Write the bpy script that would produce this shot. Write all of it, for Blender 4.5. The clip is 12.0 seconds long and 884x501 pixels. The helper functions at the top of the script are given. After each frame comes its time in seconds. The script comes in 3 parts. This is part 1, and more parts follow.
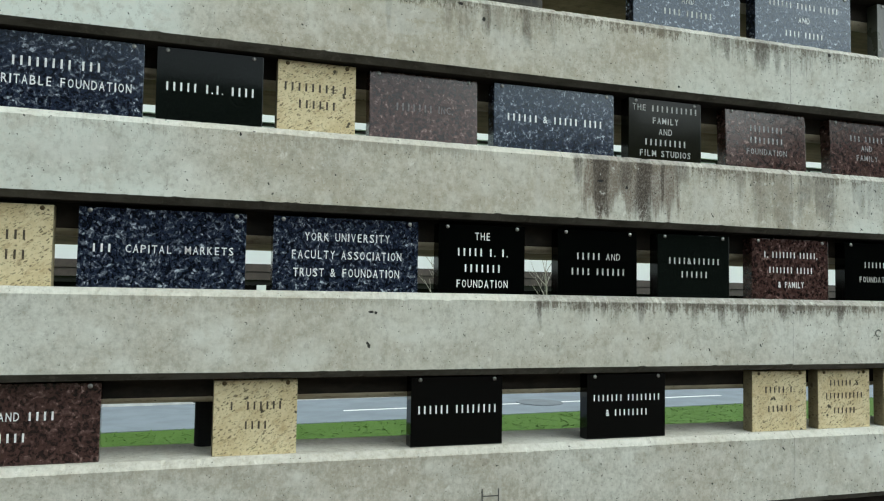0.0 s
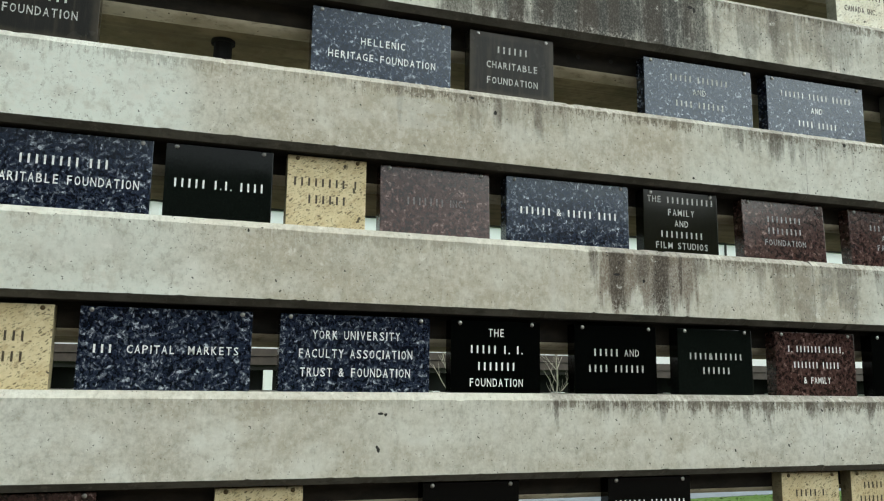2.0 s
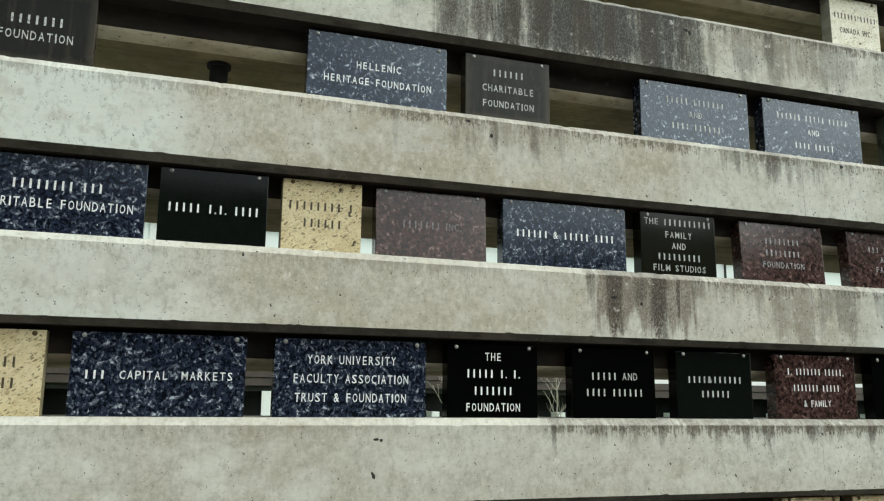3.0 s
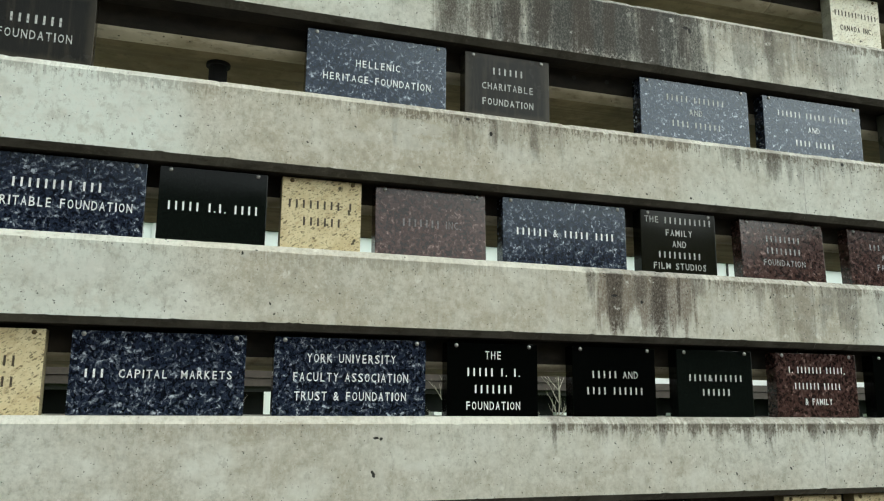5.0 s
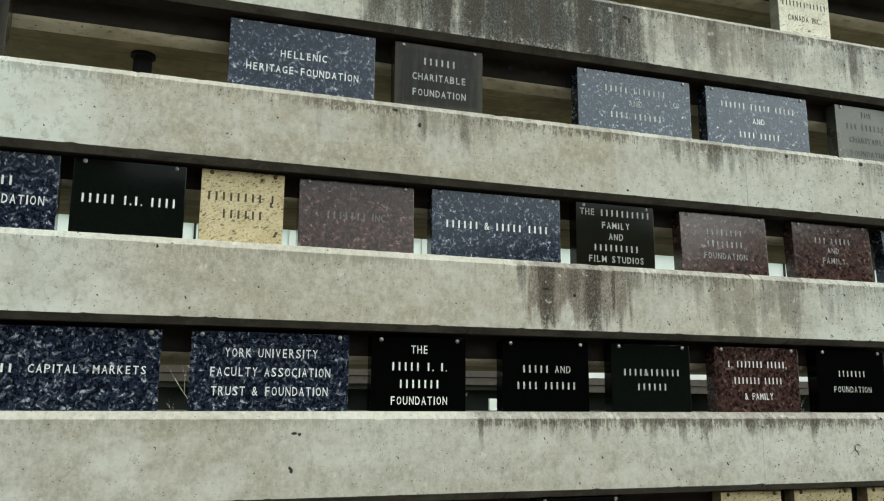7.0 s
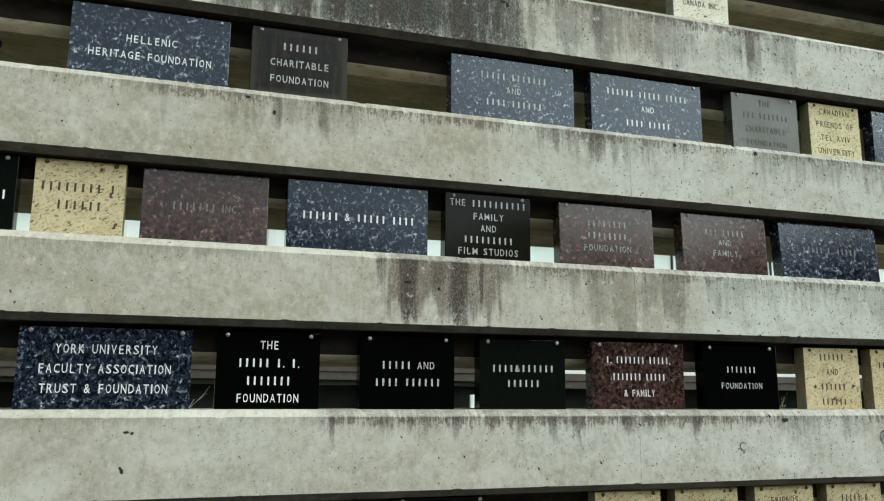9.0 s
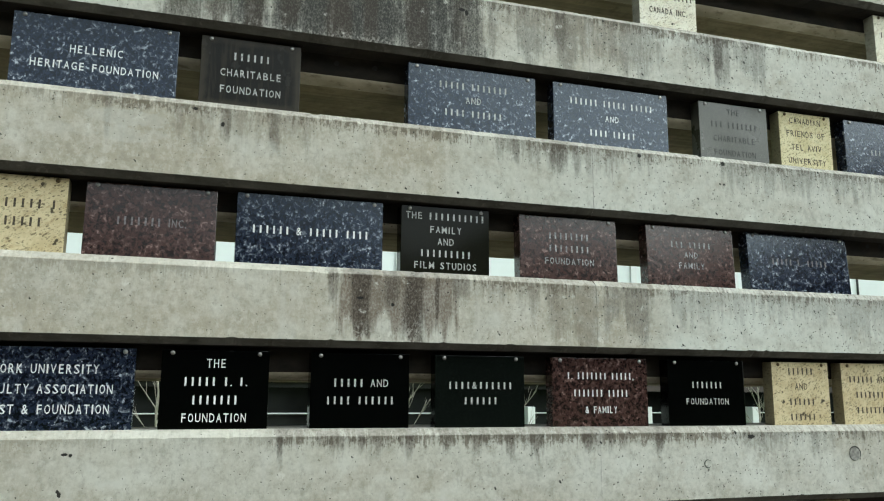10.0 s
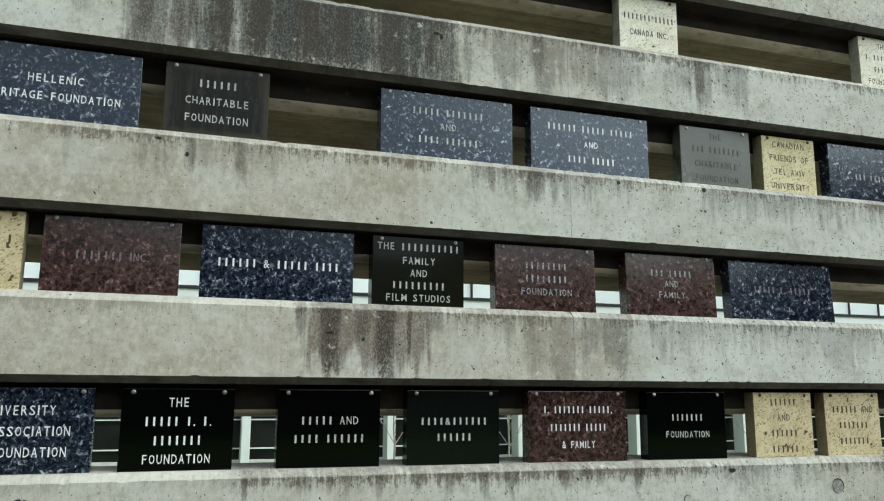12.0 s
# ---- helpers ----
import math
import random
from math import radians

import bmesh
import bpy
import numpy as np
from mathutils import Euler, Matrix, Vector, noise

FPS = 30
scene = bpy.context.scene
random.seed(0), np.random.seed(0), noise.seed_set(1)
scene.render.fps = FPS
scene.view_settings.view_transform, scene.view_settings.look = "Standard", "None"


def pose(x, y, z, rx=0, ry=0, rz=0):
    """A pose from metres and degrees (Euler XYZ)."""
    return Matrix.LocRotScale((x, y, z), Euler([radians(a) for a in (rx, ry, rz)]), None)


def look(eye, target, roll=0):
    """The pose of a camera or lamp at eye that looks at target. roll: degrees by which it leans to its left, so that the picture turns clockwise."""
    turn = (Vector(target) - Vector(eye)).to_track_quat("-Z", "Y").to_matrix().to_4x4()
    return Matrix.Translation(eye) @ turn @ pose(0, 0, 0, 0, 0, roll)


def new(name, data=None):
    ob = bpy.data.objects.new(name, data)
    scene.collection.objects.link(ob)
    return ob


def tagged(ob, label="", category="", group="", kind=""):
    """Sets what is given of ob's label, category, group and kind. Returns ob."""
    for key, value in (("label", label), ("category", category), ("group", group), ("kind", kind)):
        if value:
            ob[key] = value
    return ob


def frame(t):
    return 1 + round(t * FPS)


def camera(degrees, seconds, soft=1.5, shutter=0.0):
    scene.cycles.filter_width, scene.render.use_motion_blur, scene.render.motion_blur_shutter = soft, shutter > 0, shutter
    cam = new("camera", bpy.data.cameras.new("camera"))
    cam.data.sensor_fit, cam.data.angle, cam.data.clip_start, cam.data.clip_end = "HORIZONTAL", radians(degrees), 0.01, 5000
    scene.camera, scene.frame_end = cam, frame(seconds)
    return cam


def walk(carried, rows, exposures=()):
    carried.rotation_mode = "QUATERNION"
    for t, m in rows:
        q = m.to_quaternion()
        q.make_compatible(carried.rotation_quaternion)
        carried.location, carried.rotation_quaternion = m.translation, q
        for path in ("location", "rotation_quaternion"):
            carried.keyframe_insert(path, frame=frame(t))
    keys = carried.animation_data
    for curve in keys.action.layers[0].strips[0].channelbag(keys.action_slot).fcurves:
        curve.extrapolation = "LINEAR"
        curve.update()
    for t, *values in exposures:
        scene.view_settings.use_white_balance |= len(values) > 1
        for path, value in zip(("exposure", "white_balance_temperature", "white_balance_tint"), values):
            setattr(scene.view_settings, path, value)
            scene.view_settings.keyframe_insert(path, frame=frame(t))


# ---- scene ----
cam = camera(58.04, 12.0, soft=1.15)
PATH = [
    (0, (0.1193, -0.0474, 1.5859), (0.7525, 1.8460, 1.7057), 0.90),
    (0.5, (0.1150, -0.0206, 1.6009), (0.7398, 1.8715, 1.7731), 0.86),
    (1, (0.1159, 0.0010, 1.5912), (0.7305, 1.8898, 1.8254), 0.80),
    (1.5, (0.1184, 0.0221, 1.6195), (0.7283, 1.9057, 1.9028), 0.75),
    (2, (0.1311, 0.0455, 1.6566), (0.7357, 1.9246, 1.9781), 0.75),
    (2.5, (0.1438, 0.0451, 1.6771), (0.7473, 1.9192, 2.0286), 0.71),
    (3, (0.1497, 0.0551, 1.6765), (0.7518, 1.9262, 2.0455), 0.62),
    (5, (0.1612, 0.0571, 1.6677), (0.7580, 1.9297, 2.0385), 0.52),
    (5.5, (0.1692, 0.0477, 1.6718), (0.7641, 1.9217, 2.0381), 0.51),
    (6, (0.2291, 0.0334, 1.6659), (0.8218, 1.9081, 2.0325), 0.48),
    (6.5, (0.3374, 0.0266, 1.6662), (0.9305, 1.9015, 2.0310), 0.45),
    (7, (0.4717, 0.0094, 1.6670), (1.0638, 1.8854, 2.0275), 0.46),
    (9, (1.0685, -0.0545, 1.6757), (1.6575, 1.8243, 2.0266), 0.38),
    (9.5, (1.1915, -0.0614, 1.6967), (1.7808, 1.8161, 2.0538), 0.30),
    (10, (1.2640, -0.0484, 1.7488), (1.8537, 1.8302, 2.0997), 0.35),
    (10.5, (1.3165, -0.0367, 1.7947), (1.9103, 1.8408, 2.1444), 0.34),
    (11, (1.3449, -0.0321, 1.8239), (1.9423, 1.8436, 2.1771), 0.31),
    (11.5, (1.3554, -0.0262, 1.8560), (1.9568, 1.8481, 2.2103), 0.31),
    (12, (1.3621, -0.0107, 1.8922), (1.9684, 1.8624, 2.2440), 0.32),
]
EXPOSURES = [(0.0, 0.81, 6000, -2), (2.5, 0.93, 6350, 0), (5.5, 0.93, 6350, -2), (7.0, 0.90, 6400, -1), (9.0, 0.91, 6200, -2), (12.0, 0.86, 6050, -1)]
walk(cam, [(t, look(eye, target, roll)) for t, eye, target, roll in PATH], EXPOSURES)

# ---- light ----
world = bpy.data.worlds.new("overcast_sky")
scene.world = world
world.use_nodes = True
wn, wl = world.node_tree.nodes, world.node_tree.links
sky = wn.new("ShaderNodeTexSky")
sky.sky_type = "NISHITA"
sky.sun_disc = False
sky.sun_elevation = radians(48)
sky.sun_rotation = radians(120)
sky.air_density, sky.dust_density, sky.ozone_density = 1.0, 3.0, 1.0
grey = wn.new("ShaderNodeHueSaturation")
grey.inputs["Saturation"].default_value = 0.19
wl.new(sky.outputs[0], grey.inputs["Color"])
wl.new(grey.outputs[0], wn["Background"].inputs["Color"])
wn["Background"].inputs["Strength"].default_value = 0.125

sun_data = bpy.data.lights.new("sun", "SUN")
sun_data.energy, sun_data.angle, sun_data.color = 1.15, radians(88), (1.0, 0.98, 0.94)
sun = new("sun", sun_data)
sun.matrix_world = look((18.7, -6.6, 24.2), (2, 3, 1))


# ---- materials ----
def material(name):
    m = bpy.data.materials.new(name)
    m.use_nodes = True
    return m, m.node_tree.nodes, m.node_tree.links, m.node_tree.nodes["Principled BSDF"]


class Graph:
    """Shortcuts for the shader nodes of one material."""

    def __init__(self, name):
        self.m, self.n, self.l, self.bsdf = material(name)
        self.pos = self.n.new("ShaderNodeNewGeometry").outputs["Position"]

    def put(self, socket, value):
        if isinstance(value, bpy.types.NodeSocket):
            self.l.new(value, socket)
        elif isinstance(value, (tuple, list)) and len(value) == 3 and socket.type == "RGBA":
            socket.default_value = (*value, 1)
        else:
            socket.default_value = value

    def math(self, op, a, b=0.0, c=0.0, clamp=False):
        k = self.n.new("ShaderNodeMath")
        k.operation, k.use_clamp = op, clamp
        for i, value in enumerate((a, b, c)):
            self.put(k.inputs[i], value)
        return k.outputs[0]

    def step(self, value, lo, hi, out_lo=0.0, out_hi=1.0):
        k = self.n.new("ShaderNodeMapRange")
        k.interpolation_type = "SMOOTHSTEP"
        for i, x in enumerate((value, lo, hi, out_lo, out_hi)):
            self.put(k.inputs[i], x)
        return k.outputs[0]

    def mapped(self, scale=(1, 1, 1), turn=(0, 0, 0), shift=(0, 0, 0)):
        k = self.n.new("ShaderNodeMapping")
        k.inputs["Scale"].default_value = scale
        k.inputs["Rotation"].default_value = [radians(a) for a in turn]
        k.inputs["Location"].default_value = shift
        self.l.new(self.pos, k.inputs["Vector"])
        return k.outputs[0]

    def slanted(self, degrees, scale):
        """The position turned in the plane of the wall, then stretched."""
        a = self.mapped((1, 1, 1), (0, degrees, 0))
        k = self.n.new("ShaderNodeMapping")
        k.inputs["Scale"].default_value = scale
        self.l.new(a, k.inputs["Vector"])
        return k.outputs[0]

    def noise(self, scale, detail=4.0, rough=0.55, vector=None, distortion=0.0, colour=False):
        k = self.n.new("ShaderNodeTexNoise")
        k.inputs["Scale"].default_value, k.inputs["Detail"].default_value = scale, detail
        k.inputs["Roughness"].default_value, k.inputs["Distortion"].default_value = rough, distortion
        self.l.new(vector or self.pos, k.inputs["Vector"])
        return k.outputs["Color" if colour else "Fac"]

    def cells(self, scale, vector=None, randomness=1.0, feature="F1"):
        k = self.n.new("ShaderNodeTexVoronoi")
        k.feature = feature
        k.inputs["Scale"].default_value, k.inputs["Randomness"].default_value = scale, randomness
        self.l.new(vector or self.pos, k.inputs["Vector"])
        return k

    def channel(self, colour, i):
        k = self.n.new("ShaderNodeSeparateColor")
        self.l.new(colour, k.inputs[0])
        return k.outputs[i]

    def xyz(self, vector=None):
        k = self.n.new("ShaderNodeSeparateXYZ")
        self.l.new(vector or self.pos, k.inputs[0])
        return k.outputs

    def mix(self, fac, a, b, blend="MIX"):
        k = self.n.new("ShaderNodeMix")
        k.data_type, k.blend_type = "RGBA", blend
        self.put(k.inputs[0], fac)
        self.put(k.inputs[6], a)
        self.put(k.inputs[7], b)
        return k.outputs[2]

    def jiggle(self, amount, scale):
        """The position, pushed about by noise."""
        k = self.n.new("ShaderNodeVectorMath")
        k.operation = "MULTIPLY_ADD"
        self.l.new(self.noise(scale, 2, colour=True), k.inputs[0])
        k.inputs[1].default_value = (amount,) * 3
        self.l.new(self.pos, k.inputs[2])
        return k.outputs[0]

    def ramp(self, value, stops):
        k = self.n.new("ShaderNodeValToRGB")
        e = k.color_ramp.elements
        while len(e) < len(stops):
            e.new(0.5)
        for el, (at, c) in zip(e, stops):
            el.position, el.color = at, (*c, 1)
        self.l.new(value, k.inputs[0])
        return k.outputs[0]

    def done(self, colour, roughness=0.8, bump=None, strength=0.3, distance=0.002, metallic=0.0, ior=1.5):
        self.put(self.bsdf.inputs["Base Color"], colour)
        self.put(self.bsdf.inputs["Roughness"], roughness)
        self.bsdf.inputs["Metallic"].default_value = metallic
        self.bsdf.inputs["IOR"].default_value = ior
        if bump is not None:
            k = self.n.new("ShaderNodeBump")
            k.inputs["Strength"].default_value, k.inputs["Distance"].default_value = strength, distance
            self.l.new(bump, k.inputs["Height"])
            self.l.new(k.outputs[0], self.bsdf.inputs["Normal"])
        return self.m


PITCH = 0.635  # from one beam to the next


def concrete():
    g = Graph("weathered_cast_concrete")
    x, y, z = g.xyz()
    # cloudy tone of the pours, then finer mottling
    big = g.noise(0.9, 5, 0.6, g.mapped((1, 1, 2.2)))
    col = g.mix(g.step(big, 0.38, 0.62), (0.43, 0.396, 0.312), (0.56, 0.555, 0.480))
    mid = g.noise(7, 6, 0.62, g.mapped((1, 1, 1.6), shift=(3, 0, 1)))
    col = g.mix(g.step(mid, 0.5, 0.75, 0, 0.5), col, (0.60, 0.59, 0.525))
    col = g.mix(g.step(mid, 0.5, 0.28, 0, 0.45), col, (0.30, 0.29, 0.235))
    fine = g.noise(70, 5, 0.72)
    col = g.mix(g.step(fine, 0.44, 0.70, 0.0, 0.42), col, (0.22, 0.214, 0.175))
    col = g.mix(g.step(fine, 0.48, 0.30, 0.0, 0.32), col, (0.62, 0.615, 0.55))
    grit = g.noise(24, 6, 0.7, g.mapped((1, 1, 0.8), shift=(0, 0, 7)))
    col = g.mix(g.step(grit, 0.52, 0.72, 0.0, 0.40), col, (0.25, 0.233, 0.182))
    # height above each beam's lower edge, for dirt washed down from the ledges
    level = g.math("MULTIPLY", g.math("FRACT", g.math("DIVIDE", g.math("SUBTRACT", z, 0.64), PITCH)), PITCH)
    row = g.math("FLOOR", g.math("DIVIDE", g.math("SUBTRACT", z, 0.64), PITCH))
    from_top = g.math("SUBTRACT", 0.305, level)

    def along(sx, sz):
        k = g.n.new("ShaderNodeCombineXYZ")
        g.put(k.inputs[0], g.math("MULTIPLY", x, sx))
        g.put(k.inputs[1], g.math("MULTIPLY", row, 7.31))
        g.put(k.inputs[2], g.math("MULTIPLY", z, sz))
        return k.outputs[0]

    broad = g.noise(1.0, 4, 0.62, along(11, 0.7))
    thin = g.noise(1.0, 5, 0.72, along(42, 3.2))
    patch = g.noise(1.0, 3, 0.6, along(1.7, 0.4))
    blot = g.noise(15, 5, 0.68, g.mapped((1, 1, 0.55), shift=(2, 0, 5)))
    crumble = g.noise(75, 5, 0.74, g.mapped((1, 1, 0.7), shift=(1, 0, 4)))
    streak = g.math("ADD", g.math("MULTIPLY", broad, 0.42), g.math("ADD", g.math("MULTIPLY", thin, 0.30), g.math("ADD", g.math("MULTIPLY", blot, 0.12), g.math("MULTIPLY", crumble, 0.16))))
    flecked = g.step(g.noise(150, 4, 0.7, g.mapped((1, 1, 0.6))), 0.32, 0.62, 0.60, 1.0)
    wob = g.math("ADD", x, g.math("MULTIPLY", g.math("SUBTRACT", patch, 0.5), 0.28))

    def soiled(density, soft=0.075):
        """Crisp streaks that close up to a solid film as the density nears one."""
        return g.step(g.math("ADD", streak, g.math("MULTIPLY", density, 0.34)), 0.655 - soft, 0.655 + soft)

    def reach_of(x0, x1, kk, soft=0.1):
        win = g.math("MULTIPLY", g.step(wob, x0 - soft, x0 + soft), g.step(wob, x1 + soft, x1 - soft))
        return g.math("MULTIPLY", win, g.math("COMPARE", row, float(kk), 0.2))

    # soft whitish bloom and beige wash over long stretches
    bloom = g.noise(2.6, 5, 0.62, g.mapped((1, 1, 1.3), shift=(5, 0, 3)))
    col = g.mix(g.step(bloom, 0.52, 0.68, 0.0, 0.60), col, (0.72, 0.725, 0.655))
    for x0, x1, kk, amount in ((0.15, 1.55, 3, 0.42), (0.20, 1.85, 2, 0.46), (2.25, 2.9, 2, 0.40), (1.5, 2.8, 3, 0.40), (0.2, 1.0, 4, 0.10), (0.3, 2.4, 1, 0.30)):
        wash = g.math("MULTIPLY", reach_of(x0, x1, kk, 0.16), g.step(blot, 0.62, 0.36, 0.55, 1.0))
        col = g.mix(g.math("MULTIPLY", wash, amount), col, (0.425, 0.375, 0.270))
    # cleaner, paler lengths of some beams
    for x0, x1, kk, amount in ((-4.0, 0.10, 3, 1.0), (-4.0, 0.05, 2, 0.7), (-4.0, 2.2, 1, 0.15), (2.6, 9.0, 0, 0.25), (2.2, 9.0, 1, 0.15), (3.25, 9.0, 2, 0.6), (-4.0, 1.0, 4, 0.45), (3.3, 9.0, 4, 0.5), (2.3, 9.0, 3, 0.45)):
        col = g.mix(g.math("MULTIPLY", g.math("MULTIPLY", reach_of(x0, x1, kk), amount), g.step(mid, 0.3, 0.55, 0.55, 1.0)), col, (0.64, 0.675, 0.61))
    # mottling at two scales over all of it
    blotch = g.noise(9, 6, 0.72, g.mapped((1, 1, 1.2), shift=(8, 0, 6)))
    col = g.mix(g.step(blotch, 0.53, 0.66, 0.0, 0.30), col, (0.33, 0.285, 0.20))
    col = g.mix(g.step(blotch, 0.47, 0.34, 0.0, 0.32), col, (0.63, 0.62, 0.545))
    mottle = g.noise(36, 6, 0.75, g.mapped((1, 1, 0.75), shift=(6, 0, 2)))
    col = g.mix(g.step(mottle, 0.51, 0.63, 0.0, 0.36), col, (0.66, 0.645, 0.57))
    col = g.mix(g.step(mottle, 0.48, 0.36, 0.0, 0.34), col, (0.24, 0.22, 0.17))
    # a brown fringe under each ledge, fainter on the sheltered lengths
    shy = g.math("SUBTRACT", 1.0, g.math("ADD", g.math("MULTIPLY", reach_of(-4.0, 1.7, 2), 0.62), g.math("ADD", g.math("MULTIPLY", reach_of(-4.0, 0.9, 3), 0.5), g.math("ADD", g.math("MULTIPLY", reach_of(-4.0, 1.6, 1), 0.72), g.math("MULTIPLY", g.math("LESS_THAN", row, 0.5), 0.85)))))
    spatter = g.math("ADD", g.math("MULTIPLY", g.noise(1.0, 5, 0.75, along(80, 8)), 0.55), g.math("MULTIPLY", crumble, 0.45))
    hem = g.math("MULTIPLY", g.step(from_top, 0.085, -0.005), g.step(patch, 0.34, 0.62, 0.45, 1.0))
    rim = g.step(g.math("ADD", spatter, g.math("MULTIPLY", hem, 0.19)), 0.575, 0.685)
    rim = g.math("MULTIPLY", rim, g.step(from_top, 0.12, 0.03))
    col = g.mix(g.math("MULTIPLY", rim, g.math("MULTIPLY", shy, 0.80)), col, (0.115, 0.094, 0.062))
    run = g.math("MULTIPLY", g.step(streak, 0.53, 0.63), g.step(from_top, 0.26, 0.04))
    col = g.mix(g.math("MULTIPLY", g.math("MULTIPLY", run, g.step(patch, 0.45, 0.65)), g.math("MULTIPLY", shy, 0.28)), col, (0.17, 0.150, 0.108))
    pale = g.math("MULTIPLY", g.step(g.noise(1.0, 3, 0.6, along(13, 1.2)), 0.58, 0.72), g.step(from_top, 0.0, 0.06))
    col = g.mix(g.math("MULTIPLY", g.math("MULTIPLY", pale, g.step(blot, 0.3, 0.55)), 0.42), col, (0.58, 0.57, 0.51))
    # the heavy run-off stains: x range, row, reach, strength, colour, weight between the streaks
    for x0, x1, kk, reach, amount, tint, full in (
        (1.80, 2.30, 2, 0.22, 0.84, (0.120, 0.086, 0.058), 0.82),
        (2.36, 2.80, 2, 0.09, 0.6, (0.12, 0.10, 0.072), 0.62),
        (2.70, 2.94, 2, 0.26, 0.50, (0.11, 0.088, 0.058), 0.66),
        (2.97, 3.24, 2, 0.20, 0.62, (0.10, 0.095, 0.08), 0.70),
        (1.08, 1.50, 4, 0.40, 0.86, (0.060, 0.056, 0.044), 0.60),
        (1.36, 2.46, 4, 0.60, 0.94, (0.042, 0.042, 0.036), 0.68),
        (1.50, 2.36, 4, 0.34, 0.80, (0.024, 0.024, 0.021), 0.62),
        (0.80, 1.16, 4, 0.16, 0.45, (0.13, 0.12, 0.09), 0.55),
        (2.42, 3.40, 4, 0.26, 0.60, (0.105, 0.10, 0.082), 0.62),
        (3.50, 3.95, 4, 0.22, 0.6, (0.085, 0.08, 0.07), 0.60),
        (2.45, 3.30, 3, 0.10, 0.60, (0.10, 0.085, 0.06), 0.58),
        (1.15, 1.72, 3, 0.12, 0.50, (0.14, 0.118, 0.082), 0.58),
        (1.55, 3.40, 1, 0.025, 0.80, (0.075, 0.062, 0.045), 0.70),
        (3.50, 4.90, 1, 0.07, 0.50, (0.075, 0.068, 0.054), 0.62),
        (3.30, 4.90, 2, 0.14, 0.40, (0.085, 0.08, 0.07), 0.60),
        (3.60, 4.90, 3, 0.12, 0.5, (0.085, 0.08, 0.068), 0.58),
    ):
        fall = g.step(g.math("SUBTRACT", g.math("MULTIPLY", g.math("ADD", broad, 0.1), reach * 1.6), from_top), -0.13, 0.1)
        dense = g.math("MULTIPLY", reach_of(x0, x1, kk, 0.07), fall)
        dirt = g.math("MULTIPLY", soiled(g.math("MULTIPLY", dense, full)), g.step(dense, 0.02, 0.25))
        col = g.mix(g.math("MULTIPLY", g.math("MULTIPLY", dirt, flecked), amount), col, tint)
    # single dark drips: centre, half width, row, reach, strength
    sway = g.math("ADD", x, g.math("MULTIPLY", g.math("SUBTRACT", g.noise(1.0, 3, 0.6, along(9, 4)), 0.5), 0.05))
    for cx, wide, kk, reach, amount in (
        (1.905, 0.046, 2, 0.22, 0.92), (2.128, 0.048, 2, 0.27, 0.95), (2.03, 0.035, 2, 0.11, 0.6), (2.226, 0.010, 2, 0.19, 0.8), (2.33, 0.05, 2, 0.08, 0.6),
        (1.79, 0.022, 2, 0.09, 0.6), (1.29, 0.05, 4, 0.28, 0.70), (1.43, 0.04, 4, 0.34, 0.75), (1.58, 0.045, 4, 0.24, 0.65), (1.78, 0.06, 4, 0.32, 0.80),
        (1.92, 0.035, 4, 0.28, 0.65), (2.12, 0.06, 4, 0.30, 0.65), (2.32, 0.04, 4, 0.24, 0.5), (1.15, 0.03, 4, 0.20, 0.6), (3.66, 0.035, 4, 0.16, 0.7), (2.81, 0.03, 4, 0.14, 0.5),
        (1.343, 0.025, 3, 0.10, 0.55), (1.54, 0.03, 3, 0.14, 0.55), (2.585, 0.03, 3, 0.10, 0.6), (2.79, 0.045, 3, 0.09, 0.7), (2.88, 0.020, 3, 0.14, 0.5),
        (1.928, 0.020, 1, 0.04, 0.7), (2.121, 0.022, 1, 0.08, 0.5), (1.61, 0.012, 1, 0.07, 0.5), (2.895, 0.022, 1, 0.05, 0.6), (3.06, 0.025, 1, 0.06, 0.5), (3.253, 0.018, 1, 0.05, 0.5),
        (0.92, 0.018, 3, 0.13, 0.4),
    ):
        off = g.math("DIVIDE", g.math("ABSOLUTE", g.math("SUBTRACT", sway, cx)), wide)
        tip = g.math("SUBTRACT", g.math("MULTIPLY", g.math("ADD", blot, 0.5), reach), from_top)
        drip = g.math("MULTIPLY", g.step(off, 1.5, 0.2), g.step(tip, -0.07, 0.05))
        drip = soiled(g.math("MULTIPLY", drip, g.math("COMPARE", row, float(kk), 0.2)), 0.12)
        drip = g.math("MULTIPLY", drip, g.math("MULTIPLY", g.step(off, 1.6, 0.9), g.math("COMPARE", row, float(kk), 0.2)))
        col = g.mix(g.math("MULTIPLY", g.math("MULTIPLY", drip, flecked), amount), col, (0.042, 0.030, 0.020))
    # crusty pale lime below the worst stains
    for x0, x1, kk, top in ((1.82, 2.40, 2, 0.155), (1.20, 2.10, 4, 0.20), (2.42, 2.72, 2, 0.03)):
        crust = g.math("MULTIPLY", reach_of(x0, x1, kk, 0.06), g.step(from_top, top, top + 0.10))
        crust = g.math("MULTIPLY", crust, g.step(crumble, 0.50, 0.60))
        col = g.mix(g.math("MULTIPLY", crust, 0.55), col, (0.60, 0.58, 0.51))
    # brown tint on the low hanging part of each beam
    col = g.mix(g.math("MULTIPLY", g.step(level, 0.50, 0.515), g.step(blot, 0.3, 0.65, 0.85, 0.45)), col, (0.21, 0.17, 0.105))
